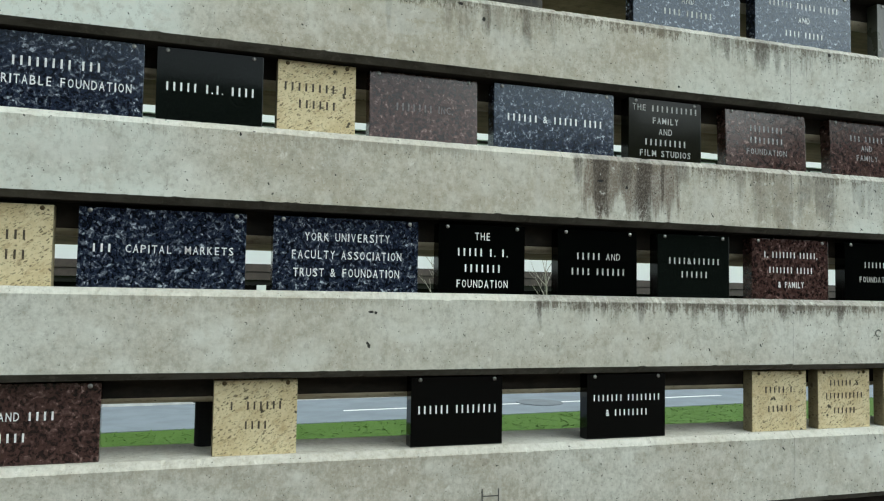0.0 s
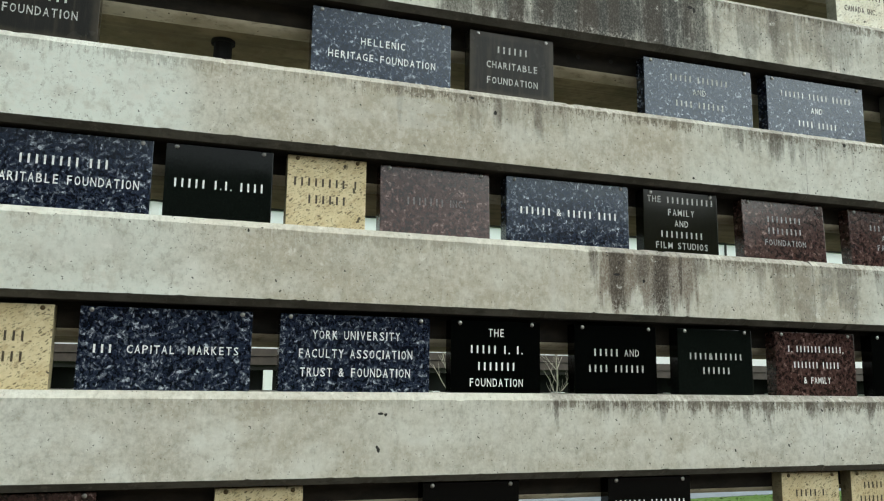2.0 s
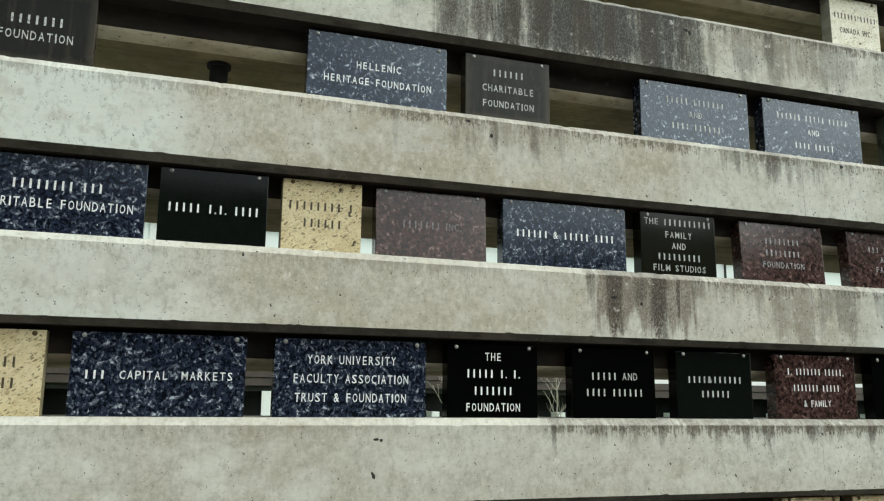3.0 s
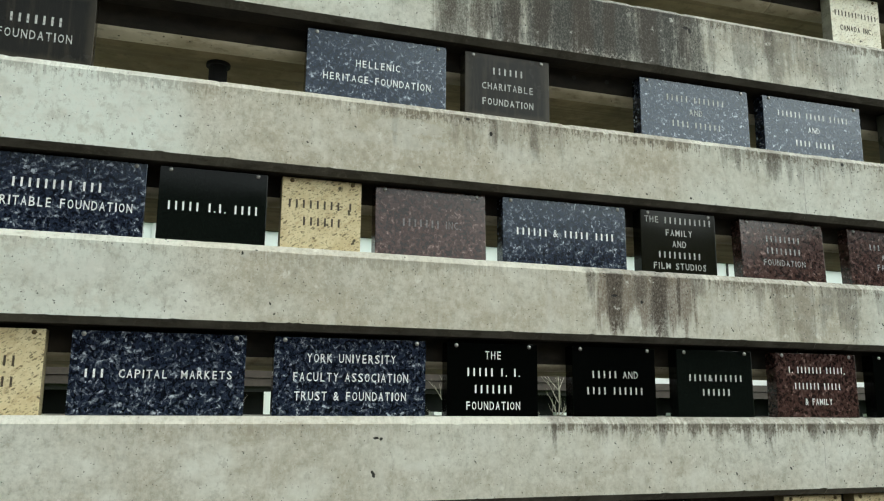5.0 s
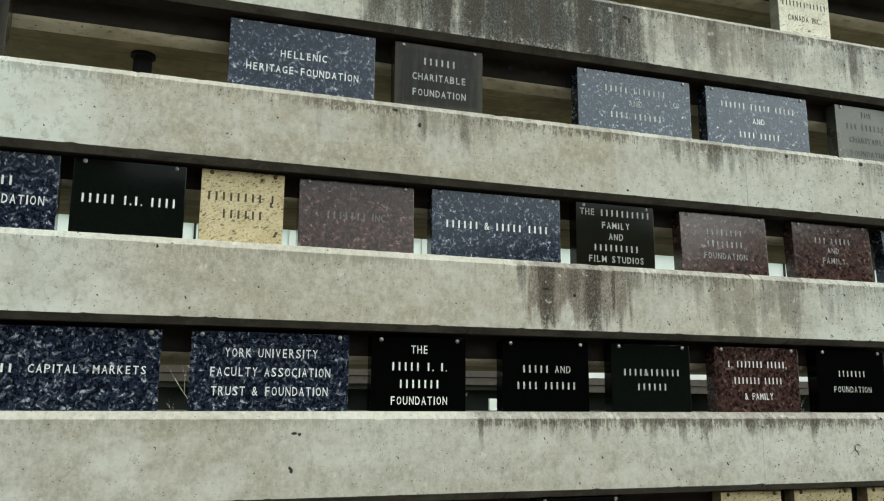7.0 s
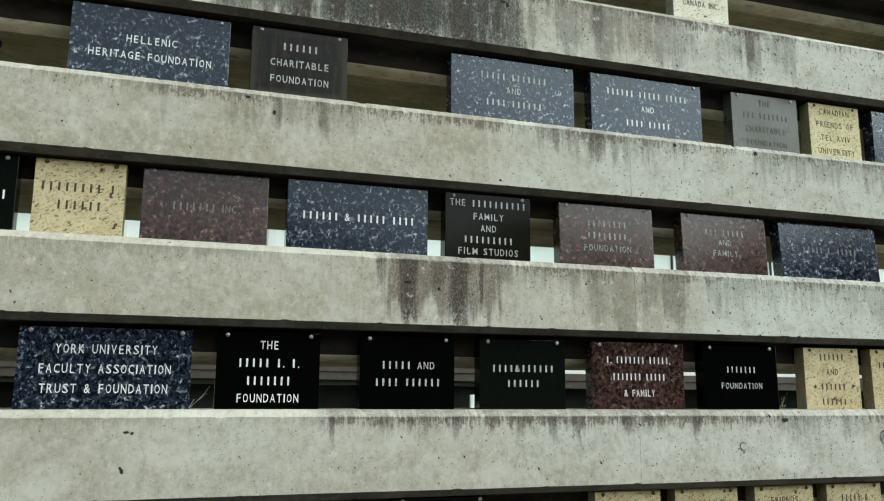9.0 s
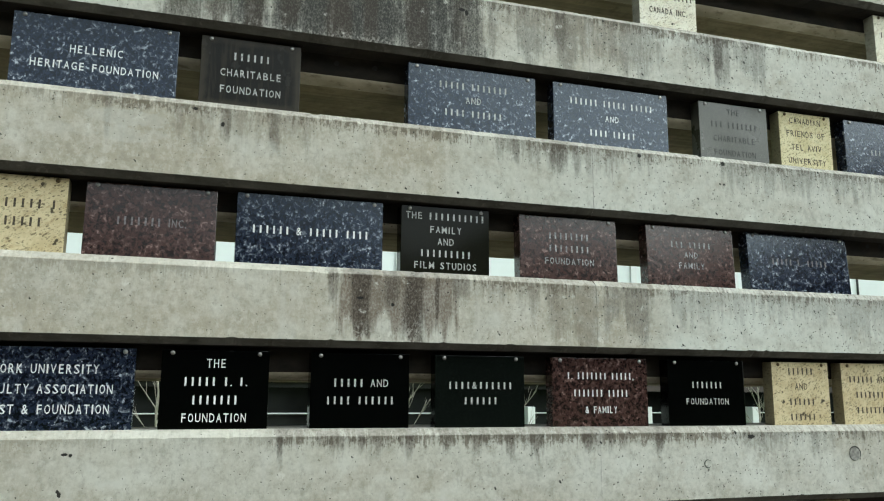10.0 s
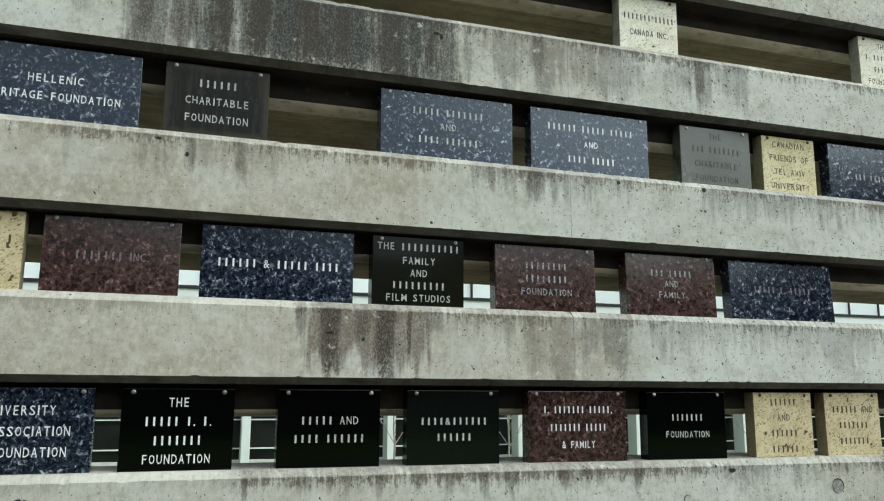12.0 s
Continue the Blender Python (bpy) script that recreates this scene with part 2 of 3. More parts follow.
    # the upper edges are painted paler for the light that falls on them
    col = g.mix(g.math("MULTIPLY", g.math("MULTIPLY", g.step(level, 0.300, 0.312), g.step(level, 0.40, 0.36)), g.step(mottle, 0.35, 0.6, 0.2, 0.5)), col, (0.56, 0.54, 0.48))
    # hairline joint where two lengths meet
    seam = g.math("ABSOLUTE", g.math("SUBTRACT", g.math("ADD", x, g.math("MULTIPLY", g.math("SUBTRACT", mid, 0.5), 0.012)), 2.958))
    col = g.mix(g.math("MULTIPLY", g.step(seam, 0.03, 0.004), g.step(grit, 0.4, 0.6, 0.0, 0.4)), col, (0.56, 0.55, 0.50))
    col = g.mix(g.math("MULTIPLY", g.step(seam, 0.003, 0.0008), g.step(grit, 0.38, 0.62, 0.0, 0.6)), col, (0.14, 0.13, 0.11))
    # scrubbed white patches
    for cx, cz, rx, rz in ((0.86, 2.705, 0.22, 0.03), (0.98, 2.77, 0.12, 0.03), (-0.25, 2.12, 0.12, 0.05), (0.351, 2.196, 0.024, 0.018), (2.485, 2.046, 0.045, 0.040), (1.45, 2.70, 0.09, 0.05), (1.02, 1.42, 0.05, 0.02)):
        dx = g.math("DIVIDE", g.math("SUBTRACT", x, cx), rx)
        dz = g.math("DIVIDE", g.math("SUBTRACT", z, cz), rz)
        r2 = g.math("ADD", g.math("ADD", g.math("MULTIPLY", dx, dx), g.math("MULTIPLY", dz, dz)), g.math("MULTIPLY", g.math("SUBTRACT", mid, 0.5), 7.0))
        col = g.mix(g.step(r2, 1.3, 0.1, 0.0, 0.36), col, (0.58, 0.58, 0.52))
    # small pale scuffs
    scuff = g.cells(17, g.jiggle(0.05, 30))
    scuffed = g.math("MULTIPLY", g.step(scuff.outputs["Distance"], 0.34, 0.12), g.step(g.channel(scuff.outputs["Color"], 0), 0.60, 0.92, 0.0, 0.75))
    col = g.mix(g.math("MULTIPLY", scuffed, g.step(crumble, 0.42, 0.58)), col, (0.66, 0.65, 0.58))
    # blow holes of four sizes, thicker in some lengths
    crowd = g.step(g.noise(1.3, 3, 0.6, g.mapped((1, 1, 1.5), shift=(9, 0, 2))), 0.38, 0.66, 0.05, 0.75)
    lower = g.math("ADD", g.math("MULTIPLY", g.math("LESS_THAN", row, 1.5), 0.62), g.math("MULTIPLY", g.math("COMPARE", row, 3.0, 0.2), 0.42))
    crowd = g.math("MAXIMUM", crowd, g.step(x, 2.9, 3.6, 0.0, 0.82))
    crowd = g.math("MULTIPLY", crowd, g.math("SUBTRACT", 1.0, lower))
    girth = g.step(x, 0.8, 3.0, 0.8, 1.1)
    ragged = g.math("MULTIPLY", g.math("SUBTRACT", g.noise(300, 2), 0.5), 0.28)
    torn = g.jiggle(0.010, 150)
    holes = None
    for size, reach, least, spread, turn, squash in ((135, 0.30, 0.945, 0.09, 25, 0.9), (95, 0.34, 0.966, 0.085, -50, 0.65), (60, 0.22, 0.990, 0.050, 40, 0.5), (36, 0.12, 0.991, 0.030, -30, 0.55)):
        k = g.n.new("ShaderNodeMapping")
        k.inputs["Rotation"].default_value = (0, radians(turn), 0)
        g.l.new(torn, k.inputs["Vector"])
        k2 = g.n.new("ShaderNodeMapping")
        k2.inputs["Scale"].default_value = (1, 1, squash)
        g.l.new(k.outputs[0], k2.inputs["Vector"])
        c = g.cells(size, k2.outputs[0])
        lucky = g.math("GREATER_THAN", g.channel(c.outputs["Color"], 0), g.math("SUBTRACT", least, g.math("MULTIPLY", crowd, spread)))
        wide = g.math("MULTIPLY", g.math("MULTIPLY", g.math("ADD", 0.25, g.math("POWER", g.channel(c.outputs["Color"], 1), 2.5)), girth), reach)
        near = g.math("SUBTRACT", c.outputs["Distance"], wide)
        one = g.math("MULTIPLY", lucky, g.step(near, 0.05, -0.05))
        holes = one if holes is None else g.math("MAXIMUM", holes, one)
    # the few big ones that stand out
    for cx, cz, rx, rz in ((0.868, 1.527, 0.010, 0.005), (0.888, 1.524, 0.006, 0.006), (0.862, 1.392, 0.006, 0.010), (0.856, 1.402, 0.005, 0.006), (0.340, 2.204, 0.004, 0.007),
                           (2.330, 3.424, 0.016, 0.008), (2.352, 3.412, 0.008, 0.014), (3.655, 2.838, 0.012, 0.011), (3.200, 2.835, 0.010, 0.009), (3.724, 1.560, 0.018, 0.009), (3.641, 1.578, 0.006, 0.007), (1.903, 2.119, 0.014, 0.006), (2.037, 2.097, 0.007, 0.007), (1.337, 2.783, 0.007, 0.010), (1.232, 2.836, 0.010, 0.006), (2.314, 2.586, 0.006, 0.006)):
        dx = g.math("DIVIDE", g.math("SUBTRACT", x, cx), rx)
        dz = g.math("DIVIDE", g.math("SUBTRACT", z, cz), rz)
        r2 = g.math("ADD", g.math("ADD", g.math("MULTIPLY", dx, dx), g.math("MULTIPLY", dz, dz)), g.math("MULTIPLY", ragged, 8.0))
        holes = g.math("MAXIMUM", holes, g.step(r2, 1.3, 0.7))
    col = g.mix(g.math("MULTIPLY", holes, 0.97), col, (0.010, 0.009, 0.007))
    height = g.math("SUBTRACT", g.math("MULTIPLY", g.noise(40, 5, 0.6), 0.25), holes)
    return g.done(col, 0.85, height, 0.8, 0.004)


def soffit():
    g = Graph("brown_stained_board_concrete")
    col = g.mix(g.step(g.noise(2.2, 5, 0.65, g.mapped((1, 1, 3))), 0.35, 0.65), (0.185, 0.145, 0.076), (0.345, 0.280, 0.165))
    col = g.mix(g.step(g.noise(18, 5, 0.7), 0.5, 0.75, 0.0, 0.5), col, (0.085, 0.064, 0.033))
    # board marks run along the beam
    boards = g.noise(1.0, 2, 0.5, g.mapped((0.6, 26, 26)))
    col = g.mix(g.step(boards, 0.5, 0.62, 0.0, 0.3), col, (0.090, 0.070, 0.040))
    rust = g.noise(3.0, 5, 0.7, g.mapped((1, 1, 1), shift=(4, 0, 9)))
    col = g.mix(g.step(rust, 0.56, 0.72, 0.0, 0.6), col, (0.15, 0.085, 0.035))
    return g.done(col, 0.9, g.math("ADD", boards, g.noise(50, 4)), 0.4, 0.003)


def nib():
    """The rounded nib that hangs down behind the plaques, its base coloured paler as if lit."""
    g = Graph("lit_grimy_concrete")
    x, y, z = g.xyz()
    col = g.mix(g.step(g.noise(3.2, 5, 0.65, g.mapped((1, 1, 3))), 0.35, 0.65), (0.40, 0.35, 0.245), (0.60, 0.545, 0.42))
    col = g.mix(g.step(g.noise(26, 5, 0.7, g.mapped((0.5, 1, 1.4))), 0.5, 0.72, 0.0, 0.6), col, (0.11, 0.085, 0.05))
    pits = g.cells(60, g.jiggle(0.006, 120))
    pit = g.math("MULTIPLY", g.step(pits.outputs["Distance"], 0.26, 0.14), g.math("GREATER_THAN", g.channel(pits.outputs["Color"], 0), 0.95))
    col = g.mix(g.math("MULTIPLY", pit, 0.9), col, (0.02, 0.016, 0.01))
    return g.done(col, 0.9, g.math("SUBTRACT", g.noise(40, 5), pit), 0.4, 0.003)


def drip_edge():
    g = Graph("concrete_chamfer_shade")
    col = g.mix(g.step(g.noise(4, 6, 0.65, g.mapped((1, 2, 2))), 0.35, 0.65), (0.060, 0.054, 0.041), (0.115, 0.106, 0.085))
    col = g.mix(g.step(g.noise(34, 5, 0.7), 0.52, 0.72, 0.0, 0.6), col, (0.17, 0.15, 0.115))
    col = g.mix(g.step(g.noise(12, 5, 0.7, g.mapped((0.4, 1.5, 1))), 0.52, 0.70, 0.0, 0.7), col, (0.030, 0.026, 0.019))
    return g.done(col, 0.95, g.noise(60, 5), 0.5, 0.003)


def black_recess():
    g = Graph("concrete_recess_shade")
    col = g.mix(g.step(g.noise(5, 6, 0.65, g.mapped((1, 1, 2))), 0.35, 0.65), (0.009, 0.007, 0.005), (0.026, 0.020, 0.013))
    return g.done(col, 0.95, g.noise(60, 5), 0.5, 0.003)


def granite(name, dark, mid, pale, roughness, flake=1.0, sheen_tint=(1, 1, 1), blade=1.4):
    g = Graph(name)
    v = g.jiggle(0.006 * flake, 100 / flake)
    shards = None
    for turn, size in ((18, 27), (78, 47), (137, 36)):
        k = g.n.new("ShaderNodeMapping")
        k.inputs["Rotation"].default_value = (0, radians(turn), 0)
        g.l.new(v, k.inputs["Vector"])
        k2 = g.n.new("ShaderNodeMapping")
        k2.inputs["Scale"].default_value = (1.0, 1.3, blade)
        k2.inputs["Location"].default_value = (turn * 0.37, 0, turn * 0.21)
        g.l.new(k.outputs[0], k2.inputs["Vector"])
        c = g.cells(size / flake, k2.outputs[0])
        bright = g.step(g.channel(c.outputs["Color"], 0), 0.62, 1.08)
        # a glint is painted into each crystal's colour along one long side
        side = g.math("SUBTRACT", g.xyz(k2.outputs[0])[2], g.xyz(c.outputs["Position"])[2])
        side = g.math("MULTIPLY", side, g.step(g.channel(c.outputs["Color"], 1), 0.48, 0.52, -1.0, 1.0))
        lit = g.step(g.math("MULTIPLY", side, size / flake), -0.30, 0.40, 0.05, 1.0)
        one = g.math("MULTIPLY", bright, lit)
        shards = one if shards is None else g.math("MAXIMUM", shards, one)
    grain = g.math("SUBTRACT", g.noise(210 / flake, 4, 0.75, v), 0.5)
    # the crystals between lie close, each with a shade of its own
    ground = None
    for size, share in ((52, 0.62), (96, 0.38)):
        shade = g.math("MULTIPLY", g.math("POWER", g.channel(g.cells(size / flake, v).outputs["Color"], 1), 1.7), share)
        ground = shade if ground is None else g.math("ADD", ground, shade)
    value = g.math("ADD", g.math("MULTIPLY", shards, 0.62), g.math("ADD", g.math("MULTIPLY", ground, 0.66), g.math("MULTIPLY", grain, 0.80)))
    half = tuple(m * 0.6 + q * 0.24 for m, q in zip(mid, pale))
    col = g.ramp(value, [(0.0, dark), (0.12, dark), (0.32, mid), (0.50, mid), (0.68, half), (0.80, half), (0.97, pale), (1.0, pale)])
    # cleavage faces lie at angles of their own under the polish
    k = g.n.new("ShaderNodeBump")
    k.inputs["Strength"].default_value, k.inputs["Distance"].default_value = 0.10, 0.002
    g.l.new(value, k.inputs["Height"])
    g.l.new(k.outputs[0], g.bsdf.inputs["Normal"])
    rough = g.step(g.noise(9, 4), 0.3, 0.7, roughness * 0.8, roughness * 1.25)
    g.put(g.bsdf.inputs["Specular Tint"], sheen_tint)
    return g.done(col, rough, ior=1.56)


def dark_granite(name, base, roughness, ior=1.6):
    g = Graph(name)
    col = g.mix(g.step(g.noise(420, 2), 0.5, 0.75), base, tuple(c * 2.2 for c in base))
    col = g.mix(g.step(g.noise(7, 4), 0.5, 0.8, 0.0, 0.35), col, tuple(c * 1.8 + 0.001 for c in base))
    rough = g.step(g.noise(5, 5), 0.3, 0.7, roughness * 0.7, roughness * 1.3)
    return g.done(col, rough, ior=ior)


def limestone(name, base, deep, fleck_tint=(0.085, 0.062, 0.026)):
    g = Graph(name)
    soft = g.noise(11, 5, 0.65)
    col = g.mix(g.step(soft, 0.35, 0.65), base, deep)
    col = g.mix(g.step(g.noise(60, 4, 0.7), 0.45, 0.7, 0.0, 0.35), col, tuple(min(1, c * 1.2) for c in base))
    rusty = g.noise(1.0, 5, 0.7, g.slanted(32, (16, 16, 42)))
    col = g.mix(g.step(rusty, 0.50, 0.70, 0.0, 0.55), col, tuple(c * t for c, t in zip(deep, (0.62, 0.50, 0.40))))
    # slanting worm-like flecks of two sizes, then open pits
    slant = g.slanted(32, (1.0, 1.0, 2.2))
    k = g.n.new("ShaderNodeVectorMath")
    k.operation = "MULTIPLY_ADD"
    g.l.new(g.noise(40, 3, colour=True), k.inputs[0])
    k.inputs[1].default_value = (0.034,) * 3
    g.l.new(slant, k.inputs[2])
    fleck = g.cells(48, k.outputs[0])
    marks = g.math("MULTIPLY", g.step(fleck.outputs["Distance"], 0.42, 0.20), g.step(g.channel(fleck.outputs["Color"], 0), 0.28, 0.42))
    crumb = g.cells(95, k.outputs[0])
    small = g.math("MULTIPLY", g.step(crumb.outputs["Distance"], 0.45, 0.2), g.step(g.channel(crumb.outputs["Color"], 1), 0.5, 0.68))
    large = g.cells(19, g.jiggle(0.035, 45))
    hole = g.math("MULTIPLY", g.step(large.outputs["Distance"], 0.22, 0.12), g.step(g.channel(large.outputs["Color"], 2), 0.66, 0.74))
    thick = g.step(g.noise(18, 3), 0.35, 0.6, 0.35, 1.0)
    col = g.mix(g.math("MULTIPLY", g.math("MULTIPLY", marks, thick), 0.85), col, fleck_tint)
    col = g.mix(g.math("MULTIPLY", small, 0.6), col, fleck_tint)
    col = g.mix(g.math("MULTIPLY", hole, 0.92), col, (0.035, 0.026, 0.012))
    # the sides are painted dark brown, for their shade and weathering
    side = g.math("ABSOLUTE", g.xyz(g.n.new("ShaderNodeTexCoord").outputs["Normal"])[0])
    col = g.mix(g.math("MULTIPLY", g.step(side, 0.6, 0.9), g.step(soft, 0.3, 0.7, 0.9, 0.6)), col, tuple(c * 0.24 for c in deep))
    dents = g.math("MAXIMUM", g.math("MULTIPLY", marks, 0.5), hole)
    height = g.math("SUBTRACT", g.math("MULTIPLY", g.noise(90, 4), 0.3), dents)
    return g.done(col, 0.75, height, 0.6, 0.003)


def plain(name, colour, roughness=0.6, metallic=0.0, vary=0.12, scale=6.0):
    g = Graph(name)
    low = tuple(c * (1 - vary) for c in colour)
    high = tuple(min(1, c * (1 + vary)) for c in colour)
    col = g.mix(g.step(g.noise(scale, 5, 0.6), 0.3, 0.7), low, high)
    return g.done(col, roughness, g.noise(scale * 20, 3), 0.1, 0.001, metallic)


def grass_material():
    g = Graph("mown_grass")
    col = g.mix(g.noise(3, 5, 0.7), (0.050, 0.116, 0.006), (0.078, 0.155, 0.009))
    col = g.mix(g.step(g.noise(60, 4), 0.4, 0.7), col, (0.052, 0.108, 0.004))
    return g.done(col, 0.9, g.noise(30, 4), 0.15, 0.004)


def glass_dark():
    g = Graph("dark_window_glass")
    col = g.mix(g.step(g.noise(0.5, 3), 0.35, 0.65), (0.005, 0.0055, 0.005), (0.017, 0.018, 0.017))
    return g.done(col, 0.08, ior=1.28)


def paint_worn(name, colour, ground, wear):
    """Paint in cut letters, worn through in places."""
    g = Graph(name)
    col = g.mix(g.step(g.noise(130, 4, 0.6), wear - 0.08, wear + 0.08), ground, colour)
    return g.done(col, 0.6)


CONCRETE = concrete()
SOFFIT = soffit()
CHAMFER_SHADE = drip_edge()
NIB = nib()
RECESS_SHADE = black_recess()
BLUE = granite("blue_pearl_granite", (0.0036, 0.0046, 0.0085), (0.016, 0.022, 0.041), (0.44, 0.48, 0.53), 0.07, 0.68, (0.80, 0.90, 1.0))
BROWN = granite("mahogany_granite", (0.015, 0.0092, 0.0082), (0.056, 0.0285, 0.0245), (0.27, 0.18, 0.16), 0.08, 0.74, (0.92, 0.89, 0.87), 1.25)
BLACK = dark_granite("polished_black_granite", (0.0010, 0.0013, 0.0011), 0.06, 1.30)
GREEN = dark_granite("polished_green_black_granite", (0.0040, 0.0055, 0.0044), 0.07, 1.30)
OLIVE = dark_granite("polished_olive_black_granite", (0.0078, 0.0080, 0.0050), 0.09, 1.27)


def worn_plate():
    """Charcoal stone, rubbed paler towards its rim."""
    g = Graph("honed_charcoal_granite")
    u, _, v = g.xyz(g.n.new("ShaderNodeTexCoord").outputs["Generated"])
    du = g.math("MULTIPLY", g.math("SUBTRACT", 0.5, g.math("ABSOLUTE", g.math("SUBTRACT", u, 0.5))), 1.4)
    dv = g.math("SUBTRACT", 0.5, g.math("ABSOLUTE", g.math("SUBTRACT", v, 0.5)))
    rim = g.math("ADD", g.math("MINIMUM", du, dv), g.math("MULTIPLY", g.math("SUBTRACT", g.noise(20, 4), 0.5), 0.10))
    col = g.mix(g.step(g.noise(300, 3), 0.45, 0.7), (0.0095, 0.0092, 0.0075), (0.021, 0.020, 0.016))
    col = g.mix(g.step(g.noise(1.0, 5, 0.7, g.mapped((38, 38, 3))), 0.48, 0.66, 0.0, 0.6), col, (0.040, 0.034, 0.024))
    col = g.mix(g.step(rim, 0.13, 0.03, 0.0, 0.6), col, (0.056, 0.048, 0.034))
    return g.done(col, g.step(g.noise(6, 5), 0.3, 0.7, 0.14, 0.30), ior=1.27)


HONED = worn_plate()
SATIN = dark_granite("satin_grey_metal_plate", (0.050, 0.052, 0.038), 0.36, 1.6)

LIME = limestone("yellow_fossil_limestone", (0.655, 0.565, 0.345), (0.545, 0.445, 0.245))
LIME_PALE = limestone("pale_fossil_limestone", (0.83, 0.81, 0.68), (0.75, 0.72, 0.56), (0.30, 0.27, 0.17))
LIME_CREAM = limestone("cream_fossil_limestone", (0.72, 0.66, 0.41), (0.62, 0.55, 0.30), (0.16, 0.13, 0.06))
WHITE = paint_worn("white_letter_paint", (0.80, 0.81, 0.79), (0.42, 0.42, 0.41), 0.36)
CUT = paint_worn("dark_cut_letters", (0.028, 0.028, 0.025), (0.05, 0.05, 0.045), 0.45)
DULL = paint_worn("dull_letter_paint", (0.52, 0.53, 0.50), (0.18, 0.18, 0.17), 0.42)
FADED = paint_worn("faded_letter_paint", (0.42, 0.42, 0.41), (0.13, 0.13, 0.14), 0.50)
DIM = paint_worn("bare_cut_letters", (0.19, 0.17, 0.17), (0.10, 0.09, 0.09), 0.5)
UMBER = paint_worn("brown_letter_paint", (0.050, 0.037, 0.020), (0.13, 0.10, 0.05), 0.40)
STEEL = plain("stainless_steel", (0.42, 0.41, 0.39), 0.42, 1.0)
RUST = plain("tarnished_bronze", (0.10, 0.07, 0.03), 0.5, 0.6)
RUBBER = plain("black_bearing_rubber", (0.004, 0.004, 0.004), 0.95)
GRASS = grass_material()
COVER = plain("grey_cast_iron", (0.13, 0.145, 0.16), 0.8)
ASPHALT = plain("worn_grey_asphalt", (0.165, 0.19, 0.215), 0.85, scale=2.0)
TARMAC = plain("dark_brown_paving", (0.052, 0.038, 0.026), 0.9, scale=3.0)
KERB = plain("pale_kerb_concrete", (0.55, 0.55, 0.52), 0.85)
MARKING = plain("white_road_paint", (0.75, 0.75, 0.73), 0.7)
PANEL = plain("white_metal_panel", (0.72, 0.74, 0.72), 0.5, vary=0.03, scale=0.8)
FASCIA = plain("dark_brown_timber", (0.050, 0.036, 0.030), 0.6, vary=0.2)
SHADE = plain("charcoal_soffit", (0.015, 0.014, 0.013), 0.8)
GLASS = glass_dark()
PALE_GLASS = plain("pale_blinded_glass", (0.80, 0.85, 0.83), 0.12, vary=0.06, scale=0.4)
BARK = plain("pale_bare_bark", (0.34, 0.31, 0.26), 0.9, vary=0.3, scale=20)
FACADE = plain("dark_brick_facade", (0.022, 0.021, 0.020), 0.9, vary=0.3, scale=0.6)
SCRATCH = plain("pencil_scratch", (0.09, 0.09, 0.08), 0.9)


# ---- mesh helpers ----
def finish(bm, name, mat, parent=None, label="", smooth=False):
    me = bpy.data.meshes.new(name)
    bmesh.ops.recalc_face_normals(bm, faces=bm.faces)
    bm.to_mesh(me)
    bm.free()
    me.materials.append(mat)
    if smooth:
        for p in me.polygons:
            p.use_smooth = True
    ob = new(name, me)
    if parent:
        ob.parent = parent
    if label:
        ob["label"] = label
    return ob


def part(name, bm, mat, parent, label="", smooth=False):
    return finish(bm, name, mat, parent, label, smooth)


def box(bm, x0, x1, y0, y1, z0, z1, bevel=0.0):
    got = bmesh.ops.create_cube(bm, size=1.0)["verts"]
    for v in got:
        v.co = Vector(((x0 + x1) / 2 + v.co.x * (x1 - x0), (y0 + y1) / 2 + v.co.y * (y1 - y0), (z0 + z1) / 2 + v.co.z * (z1 - z0)))
    if bevel:
        edges = list({e for v in got for e in v.link_edges})
        bmesh.ops.bevel(bm, geom=edges, offset=bevel, segments=2, affect="EDGES", profile=0.6)
    return got


def tube(bm, a, b, ra, rb, sides=7):
    a, b = Vector(a), Vector(b)
    q = (b - a).to_track_quat("Z", "Y")
    rings = []
    for c, r in ((a, ra), (b, rb)):
        rings.append([bm.verts.new(c + q @ Vector((r * math.cos(2 * math.pi * i / sides), r * math.sin(2 * math.pi * i / sides), 0))) for i in range(sides)])
    for i in range(sides):
        bm.faces.new((rings[0][i], rings[0][(i + 1) % sides], rings[1][(i + 1) % sides], rings[1][i]))
    bm.faces.new(rings[1])
    bm.faces.new(rings[0][::-1])


def slab(name, mat, x0, x1, y0, y1, z0, z1, parent=None, label="", bevel=0.0):
    bm = bmesh.new()
    box(bm, x0, x1, y0, y1, z0, z1, bevel)
    return finish(bm, name, mat, parent, label)


# ---- ground ----
bm = bmesh.new()
ring = [bm.verts.new((x, y, 0)) for x, y in ((-900, -900), (900, -900), (900, 900), (-900, 900))]
bm.faces.new(ring)
tagged(finish(bm, "ground", GRASS), "mown green lawn that reaches to the distance", "lawn", kind="structure")
tagged(slab("pavement", TARMAC, -30, 40, -16, 8.4, -0.1, 0.012), "added dark brown paving round the concrete screen", "pavement", kind="structure")


def strip(name, mat, y0, y1, z0, z1, slope=0.07, x0=-60, x1=90):
    bm = bmesh.new()
    lo = [bm.verts.new((x, y + slope * x, z0)) for x, y in ((x0, y0), (x1, y0), (x1, y1), (x0, y1))]
    hi = [bm.verts.new((v.co.x, v.co.y, z1)) for v in lo]
    bm.faces.new(hi)
    for i in range(4):
        bm.faces.new((lo[i], lo[(i + 1) % 4], hi[(i + 1) % 4], hi[i]))
